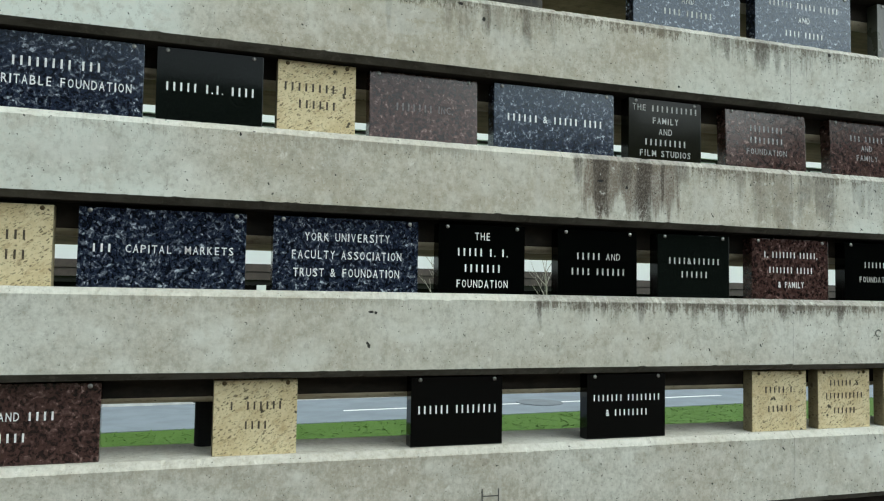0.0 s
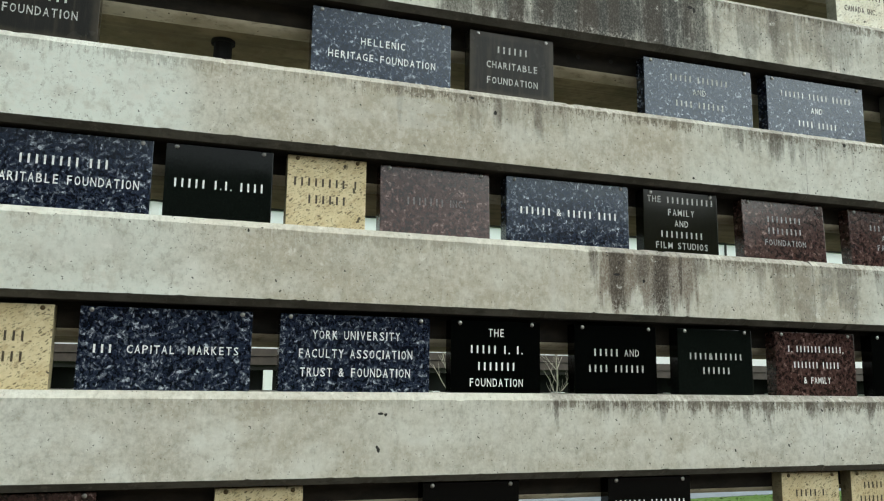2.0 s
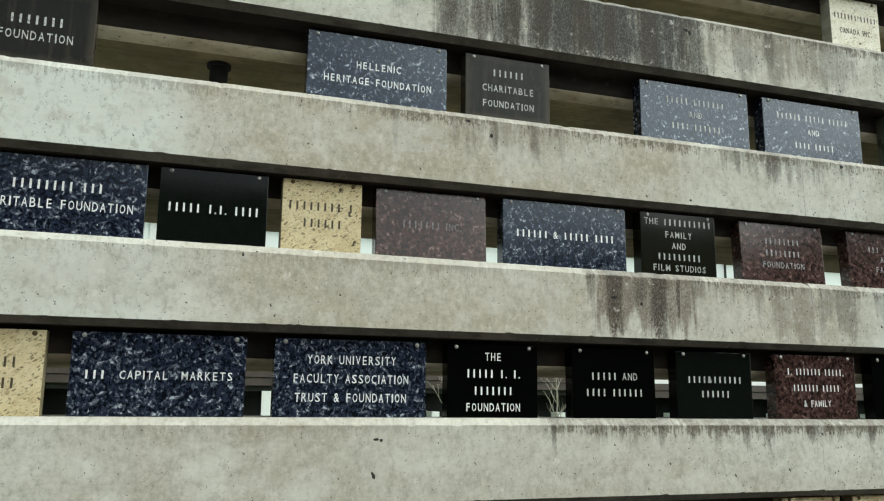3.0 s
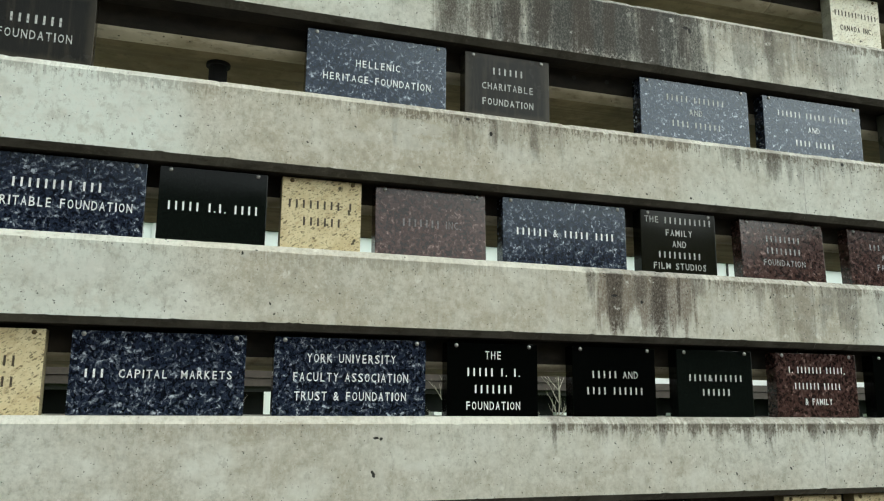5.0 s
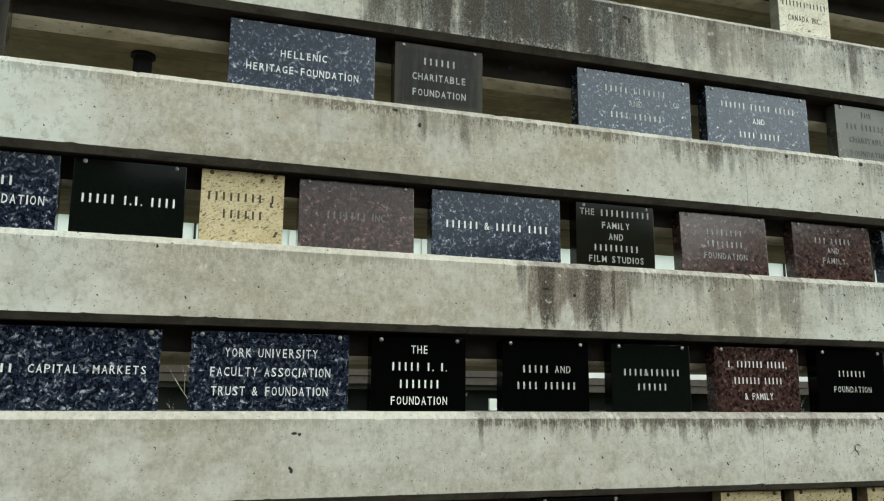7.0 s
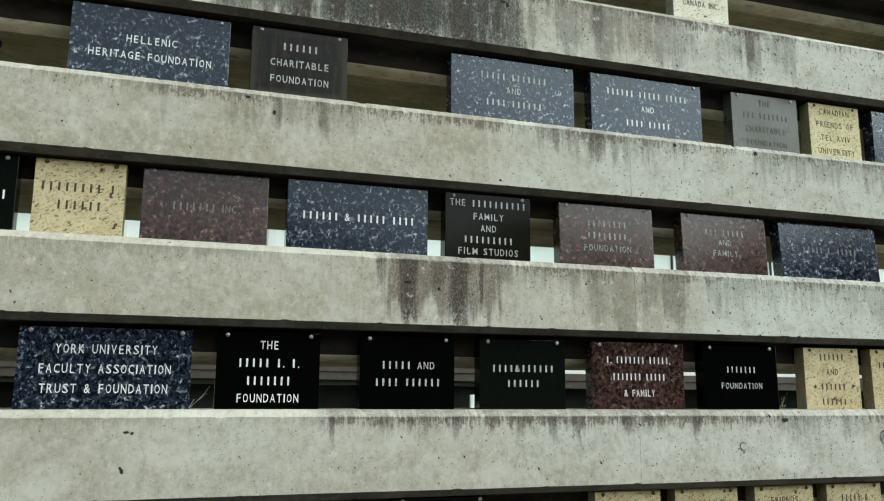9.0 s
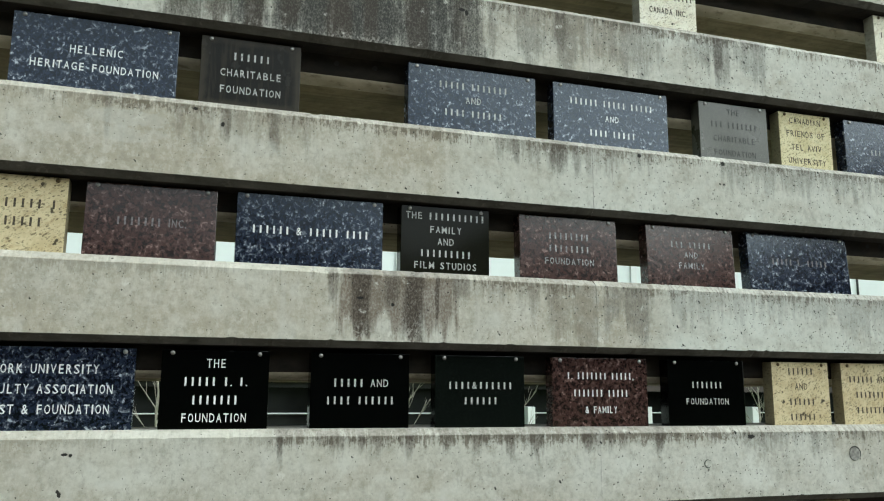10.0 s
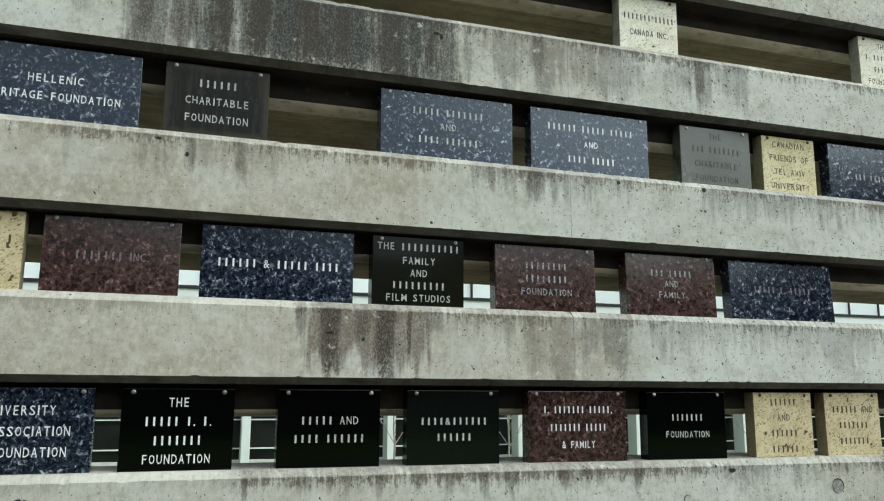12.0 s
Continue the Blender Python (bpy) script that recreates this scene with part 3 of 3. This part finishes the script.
    return finish(bm, name, mat)


tagged(strip("road", ASPHALT, 9.86, 12.05, -0.1, 0.008), "worn blue-grey asphalt service road beside the lawn", "road", kind="structure")
tagged(strip("kerb", KERB, 12.05, 12.5, -0.1, 0.11), "pale concrete kerb along the far side of the road", "kerb", kind="structure")
tagged(strip("lawn_edging", KERB, 8.44, 8.58, -0.1, 0.05, 0.0), "narrow pale concrete edging between paving and lawn", "edging", kind="structure")
tagged(strip("road_marking", MARKING, 10.76, 10.83, 0.0, 0.012, 0.07, 2.4, 9.0), "thin white painted line on the road", "road marking", kind="structure")
bm = bmesh.new()
bmesh.ops.create_cone(bm, cap_ends=True, segments=32, radius1=0.36, radius2=0.36, depth=0.02, matrix=Matrix.Translation((5.5, 11.2, 0.008)))
tagged(finish(bm, "manhole_cover", COVER), "round dark iron manhole cover set in the road", "manhole cover")

rnd = random.Random(5)
verts, faces = [], []
for i in range(16000):
    x, y = rnd.uniform(-4.0, 12.0), 8.34 + 1.5 * rnd.random() ** 1.3
    y += 0.07 * x * (y - 8.34) / 1.5
    tall = rnd.uniform(0.008, 0.018) + 0.015 * max(0.0, noise.noise(Vector((x * 1.4, y * 1.4, 2.0))))
    a, long = rnd.uniform(0, 2 * math.pi), rnd.uniform(0.035, 0.06)
    lean = Vector((-math.sin(a) * long, math.cos(a) * long, tall))
    side = Vector((math.cos(a), math.sin(a), 0)) * rnd.uniform(0.008, 0.016)
    base = Vector((x, y, 0.0))
    k = len(verts)
    verts += [base - side, base + side, base + lean]
    faces.append((k, k + 1, k + 2))
me = bpy.data.meshes.new("grass_blades")
me.from_pydata(verts, [], faces)
me.normals_split_custom_set_from_vertices([(0, 0, 1)] * len(verts))
me.materials.append(GRASS)
tagged(new("grass", me), "short green grass blades along the edge of the lawn", "grass", kind="stuff")

# ---- the concrete screen ----
FACE_Y, BACK_Y = 3.075, 3.45
SECTION = (
    (3.100, 0.633), (FACE_Y, 0.660), (FACE_Y, 0.682), (FACE_Y, 0.929), (FACE_Y, 0.945), (3.101, 0.972), (3.118, 0.972), (3.43, 0.972), (BACK_Y, 0.962),
    (3.47, 0.760), (3.70, 0.690), (3.70, 0.522), (3.275, 0.528), (3.248, 0.531), (3.226, 0.540), (3.210, 0.556),
    (3.202, 0.578), (3.20, 0.600), (3.20, 0.633),
)
SHALLOW = {2: 0.018, 4: 0.013}  # beams cast a little shallower than the rest
JOINT = 2.958


def beam(row, x0, x1, side):
    bm = bmesh.new()
    n = int((x1 - x0) / 0.016)
    seed = row * 13.7 + side * 5.1
    rings = []
    for i in range(n + 1):
        x = x0 + (x1 - x0) * i / n
        pts = []
        for j, (y, z) in enumerate(SECTION):
            wave = noise.noise(Vector((x * 0.9, j * 3.1, seed))) * 0.0025
            rough = noise.noise(Vector((x * 22, j * 9.7, seed + 40))) * 0.7 + noise.noise(Vector((x * 61, j * 9.7, seed + 80))) * 0.5
            chip = max(0.0, rough - 0.30) * 0.020
            sy, sz = {0: (chip, chip * 0.4), 1: (chip * 0.3, chip), 4: (chip * 0.3, -chip), 5: (chip, -chip * 0.4)}.get(j, (0.0, 0.0))
            flat = 0.35 if 1 <= j <= 4 else 1.0
            if j in (0, 1, 2, 18):
                sz += SHALLOW.get(row, 0.0)
            pts.append(bm.verts.new((x, y + sy + wave * flat * 0.5, z + PITCH * row + sz + wave)))
        rings.append(pts)
    m = len(SECTION)
    for a, b in zip(rings, rings[1:]):
        for j in range(m):
            f = bm.faces.new((a[j], a[(j + 1) % m], b[(j + 1) % m], b[j]))
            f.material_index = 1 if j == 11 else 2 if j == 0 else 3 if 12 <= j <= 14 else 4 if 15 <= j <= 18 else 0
            f.smooth = 12 <= j <= 17
    bm.faces.new(rings[0][::-1])
    bm.faces.new(rings[-1])
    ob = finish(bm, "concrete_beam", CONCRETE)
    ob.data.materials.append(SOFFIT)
    for mat in (CHAMFER_SHADE, NIB, RECESS_SHADE):
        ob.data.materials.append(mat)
    return tagged(ob, "long weathered grey concrete beam streaked with dark run-off", "concrete beam", "beams of the donor screen")


for row in range(-1, 6):
    beam(row, -3.06, JOINT - 0.0004, 0)
    beam(row, JOINT + 0.0004, 8.98, 1)


def bearing(row, x, y=3.30):
    """A short black post that carries one beam on the next."""
    z0, z1 = 0.972 + PITCH * row, 0.535 + PITCH * (row + 1)
    bm = bmesh.new()
    tube(bm, (x, y, z0 - 0.004), (x, y, z1 - 0.02), 0.038, 0.038, 20)
    tube(bm, (x, y, z1 - 0.022), (x, y, z1 + 0.006), 0.050, 0.050, 20)
    ob = finish(bm, "bearing_post", RUBBER)
    return tagged(ob, "short black round bearing post with a wider cap between two beams", "post", "posts between the beams")


for row in range(-1, 5):
    bearing(row, 0.253 if row < 3 else 0.216, 3.385)
    for x in (-2.75, (3.07, 3.07, 3.0, 3.25, 3.5, 3.0)[row], 6.1, 8.7):
        bearing(row, x)

# tie holes in the recessed faces behind the plaques, and marks on the beams
for row, x in ((3, 1.80), (3, 1.97), (2, 4.62), (2, 4.70)):
    bm = bmesh.new()
    tube(bm, (x, 3.1985, 1.246 + PITCH * row), (x, 3.204, 1.246 + PITCH * row), 0.011, 0.011, 12)
    tagged(finish(bm, "bolt_hole", SHADE), "small dark empty bolt hole in the recessed concrete face", "bolt hole", "bolt holes")
MORTAR = plain("grey_mortar", (0.27, 0.265, 0.235), 0.9, vary=0.35, scale=60)
bm = bmesh.new()
bmesh.ops.create_cone(bm, cap_ends=True, segments=28, radius1=0.033, radius2=0.030, depth=0.006, matrix=Matrix.Translation((4.304, 3.0745, 1.474)) @ Matrix.Rotation(radians(90), 4, "X"))
plug = tagged(finish(bm, "form_plug", MORTAR), "round grey mortar plug in the face of a beam", "plug")


def arc(x, z, radius, thick, a0, a1, n=24):
    """A thin dark arc that follows part of a circle on the face of a beam."""
    bm = bmesh.new()
    rings = []
    for i in range(n + 1):
        a = radians(a0 + (a1 - a0) * i / n)
        t = thick * (0.25 + math.sin(math.pi * i / n)) * (0.8 + 0.4 * noise.noise(Vector((i * 0.7, x, z))))
        rings.append([bm.verts.new((x + r * math.cos(a), y, z + r * math.sin(a))) for r, y in ((radius - t / 2, 3.0762), (radius - t / 2, 3.0725), (radius + t / 2, 3.0725), (radius + t / 2, 3.0762))])
    for a, b in zip(rings, rings[1:]):
        for k in range(3):
            bm.faces.new((a[k], a[k + 1], b[k + 1], b[k]))
    return bm


shade_arc = part("shade_arc", arc(4.304, 1.474, 0.034, 0.0045, -25, 150), SHADE, plug, "dark arc that paints the shadow round the plug")
tagged(finish(arc(3.488, 1.445, 0.017, 0.0028, 30, 320), "ring_mark", SCRATCH), "faint grey ring-shaped mark on the concrete", "scratch")
bm = bmesh.new()
box(bm, 1.353, 1.358, 3.0725, 3.076, 0.735, 0.800)
box(bm, 1.426, 1.431, 3.0725, 3.076, 0.735, 0.800)
box(bm, 1.353, 1.430, 3.0728, 3.076, 0.768, 0.772)
tagged(finish(bm, "scratched_mark", SCRATCH), "thin dark scratch shaped like a letter H on concrete", "scratch")

# ---- plaques ----
GLYPHS = {}


def glyph(ch):
    """Outline of one character as a mesh, 1 high, its left edge at 0; with its width."""
    if ch not in GLYPHS:
        cu = bpy.data.curves.new("glyph", "FONT")
        cu.body, cu.size, cu.offset, cu.extrude, cu.resolution_u = ch, 1.0, 0.006, 0.02, 2
        ob = bpy.data.objects.new("glyph", cu)
        me = bpy.data.meshes.new_from_object(ob)
        co = np.array([v.co for v in me.vertices])
        faces = [tuple(p.vertices) for p in me.polygons]
        bpy.data.objects.remove(ob)
        bpy.data.meshes.remove(me)
        bpy.data.curves.remove(cu)
        lo, wide = co[:, 0].min(), co[:, 0].max() - co[:, 0].min()
        co[:, 0] -= lo
        GLYPHS[ch] = (co, faces, wide)
    return GLYPHS[ch]


CELL = {"I": 0.5, ".": 0.5, ",": 0.5, "'": 0.5, " ": 0.75, "M": 1.15, "W": 1.2, "&": 1.1}
CAST = {}


def letter_mesh(c, w, h, mat):
    """One cut letter h high in a cell w wide; # is a plain bar for a letter of a name."""
    key = (c, round(w, 4), h, mat.name)
    if key not in CAST:
        bm = bmesh.new()
        if c == "#":
            box(bm, w * 0.36, w * 0.64, -0.0006, 0.0006, 0, h)
        else:
            co, faces, wide = glyph(c)
            low, top = (float(f(co[:, 1])) for f in (np.min, np.max))
            tall = c not in ".,'"
            s = h / (top - low) if tall else h / 0.73
            sx = min(s, w * 0.74 / wide) if c not in "I.,'" else s
            if c in "FELJ":
                sx = min(sx, w * 0.60 / wide)
            left = (w - wide * sx) / 2
            vs = [bm.verts.new((left + p[0] * sx, -p[2] * 0.03, (p[1] - low * tall) * s)) for p in co]
            for f in faces:
                bm.faces.new([vs[i] for i in f])
            bmesh.ops.recalc_face_normals(bm, faces=bm.faces)
        me = bpy.data.meshes.new("bar" if c == "#" else "letter")
        bm.to_mesh(me)
        bm.free()
        me.materials.append(mat)
        CAST[key] = me
    return CAST[key]


def lettering(parent, line, h, cx, cz, mat, step):
    cells = [CELL.get(c, 1.0) * step for c in line]
    x = cx - sum(cells) / 2
    for c, w in zip(line, cells):
        if c != " ":
            ob = new("letter_bar" if c == "#" else "letter", letter_mesh(c, w, h, mat))
            ob.parent = parent
            ob.location = (x, -0.0004, cz - h / 2)
        x += w


STONES = {
    "blue": (BLUE, WHITE, STEEL, "polished dark blue flaked granite plaque"),
    "brown": (BROWN, WHITE, STEEL, "polished reddish-brown granite plaque"),
    "black": (BLACK, WHITE, STEEL, "polished black granite plaque"),
    "green": (GREEN, WHITE, STEEL, "polished greenish black granite plaque"),
    "olive": (OLIVE, WHITE, STEEL, "polished dark olive granite plaque"),
    "honed": (HONED, DULL, STEEL, "dull charcoal granite plaque"),
    "plate": (SATIN, CUT, STEEL, "satin grey plaque"),
    "lime": (LIME, UMBER, RUST, "pitted yellow limestone plaque"),
    "cream": (LIME_CREAM, UMBER, RUST, "pitted cream limestone plaque"),
    "pale": (LIME_PALE, UMBER, RUST, "pitted pale cream limestone plaque"),
}
INKS = {"white_letter_paint": "white", "faded_letter_paint": "faded", "dull_letter_paint": "dull", "dark_cut_letters": "dark", "bare_cut_letters": "dim", "brown_letter_paint": "brown"}


def plaque(row, x0, x1, stone, lines, h=0.040, step=0.0245, paint=None, deep=0.066, lean=0.0):
    mat, ink, metal, words = STONES[stone]
    h *= 0.84
    high = {1: 0.2955, 3: 0.2935}.get(row, 0.288)
    ink = paint or ink
    w = x1 - x0
    bm = bmesh.new()
    box(bm, -w / 2, w / 2, 0, deep, 0, high, 0.0025)
    if stone in ("lime", "cream", "pale"):
        for v in bm.verts:
            v.co += Vector((0, 0, 0)) + 0.0018 * noise.noise_vector(v.co * 23 + Vector((x0 * 9, row, 0)))
    ob = finish(bm, "plaque", mat)
    ob.location = ((x0 + x1) / 2, 3.13, 0.972 + PITCH * row)
    ob.rotation_euler.x = -radians(lean)  # few of them stand quite plumb
    tagged(ob, words + ", " + INKS[ink.name] + " letters, on a concrete beam", "plaque", "plaques of the donor screen")
    for frac, line in lines:
        lettering(ob, line, h, 0.0, 0.286 * (1 - frac), ink, step)
    for sx in (-1, 1):
        bm = bmesh.new()
        m = Matrix.Translation((sx * (w / 2 - 0.038), -0.002, high - 0.0125)) @ Matrix.Rotation(radians(90), 4, "X")
        bmesh.ops.create_uvsphere(bm, u_segments=14, v_segments=8, radius=0.0088, matrix=m @ Matrix.Diagonal((1, 1, 0.4, 1)))
        part("screw", bm, metal, ob, "round-headed metal screw", True)
    return ob


# lowest row
plaque(0, -0.72, -0.121, "brown", [(0.40, "#### AND ####"), (0.66, "#####")], 0.037)
plaque(0, 0.275, 0.592, "lime", [(0.34, "#  ######"), (0.60, "####")], 0.037)
plaque(0, 1.058, 1.465, "black", [(0.47, "###### ########")])
plaque(0, 1.872, 2.275, "black", [(0.37, "####### ########"), (0.60, "& ########")], 0.033, 0.0225)
plaque(0, 2.761, 3.083, "lime", [(0.31, "##### #."), (0.63, "######")], 0.036, 0.026)
plaque(0, 3.155, 3.483, "lime", [(0.22, "###### &"), (0.44, "##########"), (0.70, "######")], 0.034)
plaque(0, 3.576, 3.903, "lime", [(0.22, "FRIENDS")], 0.036)
plaque(0, 3.982, 4.305, "lime", [(0.22, "##### &")], 0.036)
# second row
plaque(1, -0.628, -0.305, "lime", [(0.36, "######"), (0.61, "######")], 0.042, 0.027)
plaque(1, -0.222, 0.377, "blue", [(0.49, "###  CAPITAL  MARKETS")], 0.036, 0.0262)
plaque(1, 0.481, 1.077, "blue", [(0.24, "YORK UNIVERSITY"), (0.49, "FACULTY ASSOCIATION"), (0.74, "TRUST & FOUNDATION")], 0.040, 0.0258)
plaque(1, 1.167, 1.563, "black", [(0.14, "THE"), (0.38, "##### #. #."), (0.62, "#######"), (0.85, "FOUNDATION")], 0.039, 0.0255)
plaque(1, 1.724, 2.125, "black", [(0.38, "##### AND"), (0.62, "#### ######")], 0.036, 0.0265, DULL)
plaque(1, 2.236, 2.633, "green", [(0.40, "####&######"), (0.62, "######")], 0.034, 0.0265, DULL)
plaque(1, 2.764, 3.230, "brown", [(0.24, "#. ####### #####,"), (0.50, "####### #####"), (0.75, "& FAMILY")], 0.035, 0.0215)
plaque(1, 3.337, 3.746, "black", [(0.36, "#######"), (0.62, "FOUNDATION")], 0.034, 0.0245, DULL)
plaque(1, 3.905, 4.235, "lime", [(0.12, "######"), (0.37, "AND"), (0.62, "######"), (0.87, "######")], 0.036, 0.026)
plaque(1, 4.315, 4.645, "lime", [(0.24, "###### AND"), (0.50, "#######"), (0.76, "#######")], 0.036, 0.026)
# third row
plaque(2, -0.618, -0.018, "blue", [(0.37, "######## ###"), (0.61, "CHARITABLE FOUNDATION")], 0.041, 0.0265)
plaque(2, 0.027, 0.425, "green", [(0.52, "##### #.#. ####")], 0.040, 0.0255)
plaque(2, 0.481, 0.798, "lime", [(0.36, "######## #."), (0.60, "######")], 0.040, 0.0275)
plaque(2, 0.858, 1.335, "brown", [(0.50, "####### INC.")], 0.038, 0.0245, DIM, lean=2.5)
plaque(2, 1.410, 2.003, "blue", [(0.50, "###### & ##### ####")], 0.038, 0.0262, lean=0.5)
plaque(2, 2.080, 2.476, "olive", [(0.14, "THE ##########"), (0.34, "FAMILY"), (0.52, "AND"), (0.70, "#########"), (0.88, "FILM STUDIOS")], 0.035, 0.0262, DULL)
plaque(2, 2.620, 3.100, "brown", [(0.30, "########"), (0.50, "########"), (0.70, "FOUNDATION")], 0.035, 0.0262, FADED, lean=1.7)
plaque(2, 3.258, 3.733, "brown", [(0.30, "### #####"), (0.47, "AND"), (0.65, "FAMILY")], 0.034, 0.0262, FADED, lean=2.0)
plaque(2, 3.820, 4.421, "blue", [(0.48, "##### #. #####")], 0.036, 0.0262, DIM, lean=3.2)
# fourth row
plaque(3, -0.646, -0.244, "honed", [(0.42, "#######"), (0.64, "FOUNDATION")], 0.041, 0.0275)
plaque(3, 0.554, 1.152, "blue", [(0.42, "HELLENIC"), (0.66, "HERITAGE FOUNDATION")], 0.037, 0.0262)
plaque(3, 1.238, 1.638, "honed", [(0.24, "######"), (0.49, "CHARITABLE"), (0.74, "FOUNDATION")], 0.037, 0.0262)
plaque(3, 2.103, 2.705, "blue", [(0.26, "##### #######"), (0.48, "AND"), (0.70, "#### ######")], 0.036, 0.0262, DULL)
plaque(3, 2.794, 3.397, "blue", [(0.26, "###### ##### #####"), (0.51, "AND"), (0.77, "#### #####")], 0.036, 0.0255, WHITE)
plaque(3, 3.576, 3.975, "plate", [(0.12, "THE"), (0.36, "### #######"), (0.61, "CHARITABLE"), (0.86, "FOUNDATION")], 0.036, 0.0262)
plaque(3, 4.049, 4.372, "cream", [(0.12, "CANADIAN"), (0.36, "FRIENDS OF"), (0.61, "TEL AVIV"), (0.86, "UNIVERSITY")], 0.037, 0.0265)
plaque(3, 4.460, 5.060, "blue", [(0.55, "### #######")], 0.036, 0.0262, FADED)
# fifth row
plaque(4, 3.268, 3.592, "pale", [(0.36, "####### #####"), (0.64, "CANADA INC.")], 0.036, 0.0225)
plaque(4, 4.726, 5.050, "pale", [(0.14, "THE"), (0.38, "#. ########"), (0.62, "######"), (0.86, "FOUNDATION")], 0.036, 0.0245)


# ---- the building across the road ----
def office_block():
    root = new("office_building")
    root.location = (6, 22, 0)
    tagged(root, "low modern building with white panels, brown fascia and dark glazing", "building")
    lo, hi = -36.0, 44.0
    part_slab = lambda name, mat, x0, x1, y0, y1, z0, z1, label="": slab(name, mat, x0, x1, y0, y1, z0, z1, root, label)
    part_slab("plinth", KERB, lo, hi, -0.15, 12, -0.2, 0.14)
    part_slab("ground_floor_glazing", GLASS, lo, hi, 0.1, 0.3, 0.14, 2.0)
    for z in (1.17, 0.43, 0.10):
        part_slab("transom", PANEL, lo, hi, 0.0, 0.12, z - 0.015, z + 0.015)
    part_slab("soffit", SHADE, lo, hi, -0.25, 0.1, 1.86, 2.0)
    for x0, x1, drop in ((lo, 5.6, 0.0), (5.6, hi, 0.18)):
        part_slab("fascia", FASCIA, x0, x1, -0.4, 0.1, 2.0 - drop, 2.20 - drop, "dark brown boarded fascia")
        part_slab("fascia_board", FASCIA, x0, x1, -0.44, 0.1, 2.22 - drop, 2.42 - drop, "dark brown boarded fascia")
        part_slab("spandrel", PANEL, x0, x1, -0.2, 0.3, 2.43 - drop, 4.55, "white metal spandrel panels")
    for x, top in ((-3.70, 1.86), (2.82, 1.62)):
        part_slab("post", PANEL, x - 0.12, x + 0.12, -0.5, -0.42, 0.10, top, "slim white post")
    part_slab("sill", SHADE, lo, hi, -0.24, 0.1, 4.55, 4.64)
    part_slab("upper_glazing", PALE_GLASS, lo, hi, 0.0, 0.3, 4.64, 6.22)
    part_slab("head", SHADE, lo, hi, -0.06, 0.1, 6.22, 6.30)
    part_slab("parapet", PANEL, lo, hi, -0.2, 12, 6.30, 7.4, "white metal parapet")
    part_slab("core", FACADE, lo, hi, 0.3, 12, 0.14, 6.30)
    for i in range(-9, 12):
        x = -2.95 + 3.83 * i
        part_slab("column", PANEL, x - 0.11, x + 0.11, -0.62, -0.12, 0.10, 1.36, "white projecting pier")
        part_slab("mullion", PANEL, x - 0.10, x + 0.10, -0.05, 0.06, 4.64, 6.22)
        part_slab("mullion", SHADE, x + 1.2, x + 1.26, -0.04, 0.06, 4.64, 6.22)
        part_slab("mullion", SHADE, x + 2.5, x + 2.56, -0.04, 0.06, 4.64, 6.22)
    return root


office_block()


def far_block():
    """The long building behind the forecourt, which the polished stones mirror."""
    root = new("background_building")
    root.location = (10, -30, 0)
    tagged(root, "long dark brick building with a stepped roofline facing the forecourt", "building")
    for x0, x1, h0, h1 in ((-70, -13, 12.6, 12.6), (-13, -5.5, 11.2, 11.0), (-5.5, -0.5, 10.0, 9.4), (-0.5, 5.5, 8.2, 8.2), (5.5, 13.0, 10.2, 11.8), (13.0, 28.0, 11.0, 11.0), (28.0, 70, 15.9, 15.9)):
        bm = bmesh.new()
        for v in box(bm, x0, x1, -14, 0, -0.1, 1.0):
            if v.co.z > 0.5:
                v.co.z = h0 if v.co.x < (x0 + x1) / 2 else h1
        part("wing", bm, FACADE, root)
    return root


far_block()


# ---- bare young trees ----
def bare_tree(x, y, height, seed):
    rnd = random.Random(seed)
    root = new("bare_tree")
    root.location = (x, y, 0)
    tagged(root, "leafless young tree with pale forking upright branches", "tree", "young trees by the road")
    bm = bmesh.new()
    top = height * 0.86
    pts = [Vector((0, 0, -0.05))]
    for i in range(1, 9):
        pts.append(Vector((rnd.uniform(-0.025, 0.025), rnd.uniform(-0.025, 0.025), top * i / 8)))
    for i in range(8):
        tube(bm, pts[i], pts[i + 1], 0.029 - 0.0026 * i, 0.0264 - 0.0026 * i)
    part("trunk", bm, BARK, root)

    def limb(p, d, length, r, depth, bm):
        q = p
        for i in range(4):
            d = (d + Vector((rnd.uniform(-0.10, 0.10), rnd.uniform(-0.10, 0.10), 0.05))).normalized()
            e = q + d * length / 4
            tube(bm, q, e, r, r * 0.84, 5)
            r *= 0.84
            q = e
            if depth and i in (1, 2):
                a = rnd.uniform(0, 2 * math.pi)
                fork = (d + Vector((math.cos(a), math.sin(a), 0.15)) * 0.55).normalized()
                limb(q, fork, length * rnd.uniform(0.45, 0.62), r * 0.75, depth - 1, bm)

    for i in range(12):
        p = pts[2 + i // 2]
        a = i * 2.4 + rnd.uniform(-0.4, 0.4)
        d = Vector((math.cos(a) * 0.8, math.sin(a) * 0.8, 1.0)).normalized()
        bm = bmesh.new()
        limb(p, d, height * rnd.uniform(0.16, 0.27) * (1.15 - 0.05 * i), 0.0125, 2, bm)
        part("branch", bm, BARK, root)
    return root


for i, (x, h) in enumerate(((0.68, 3.2), (6.08, 3.4), (8.9, 3.0), (15.8, 3.2))):
    bare_tree(x, 18.0, h, 11 + i)
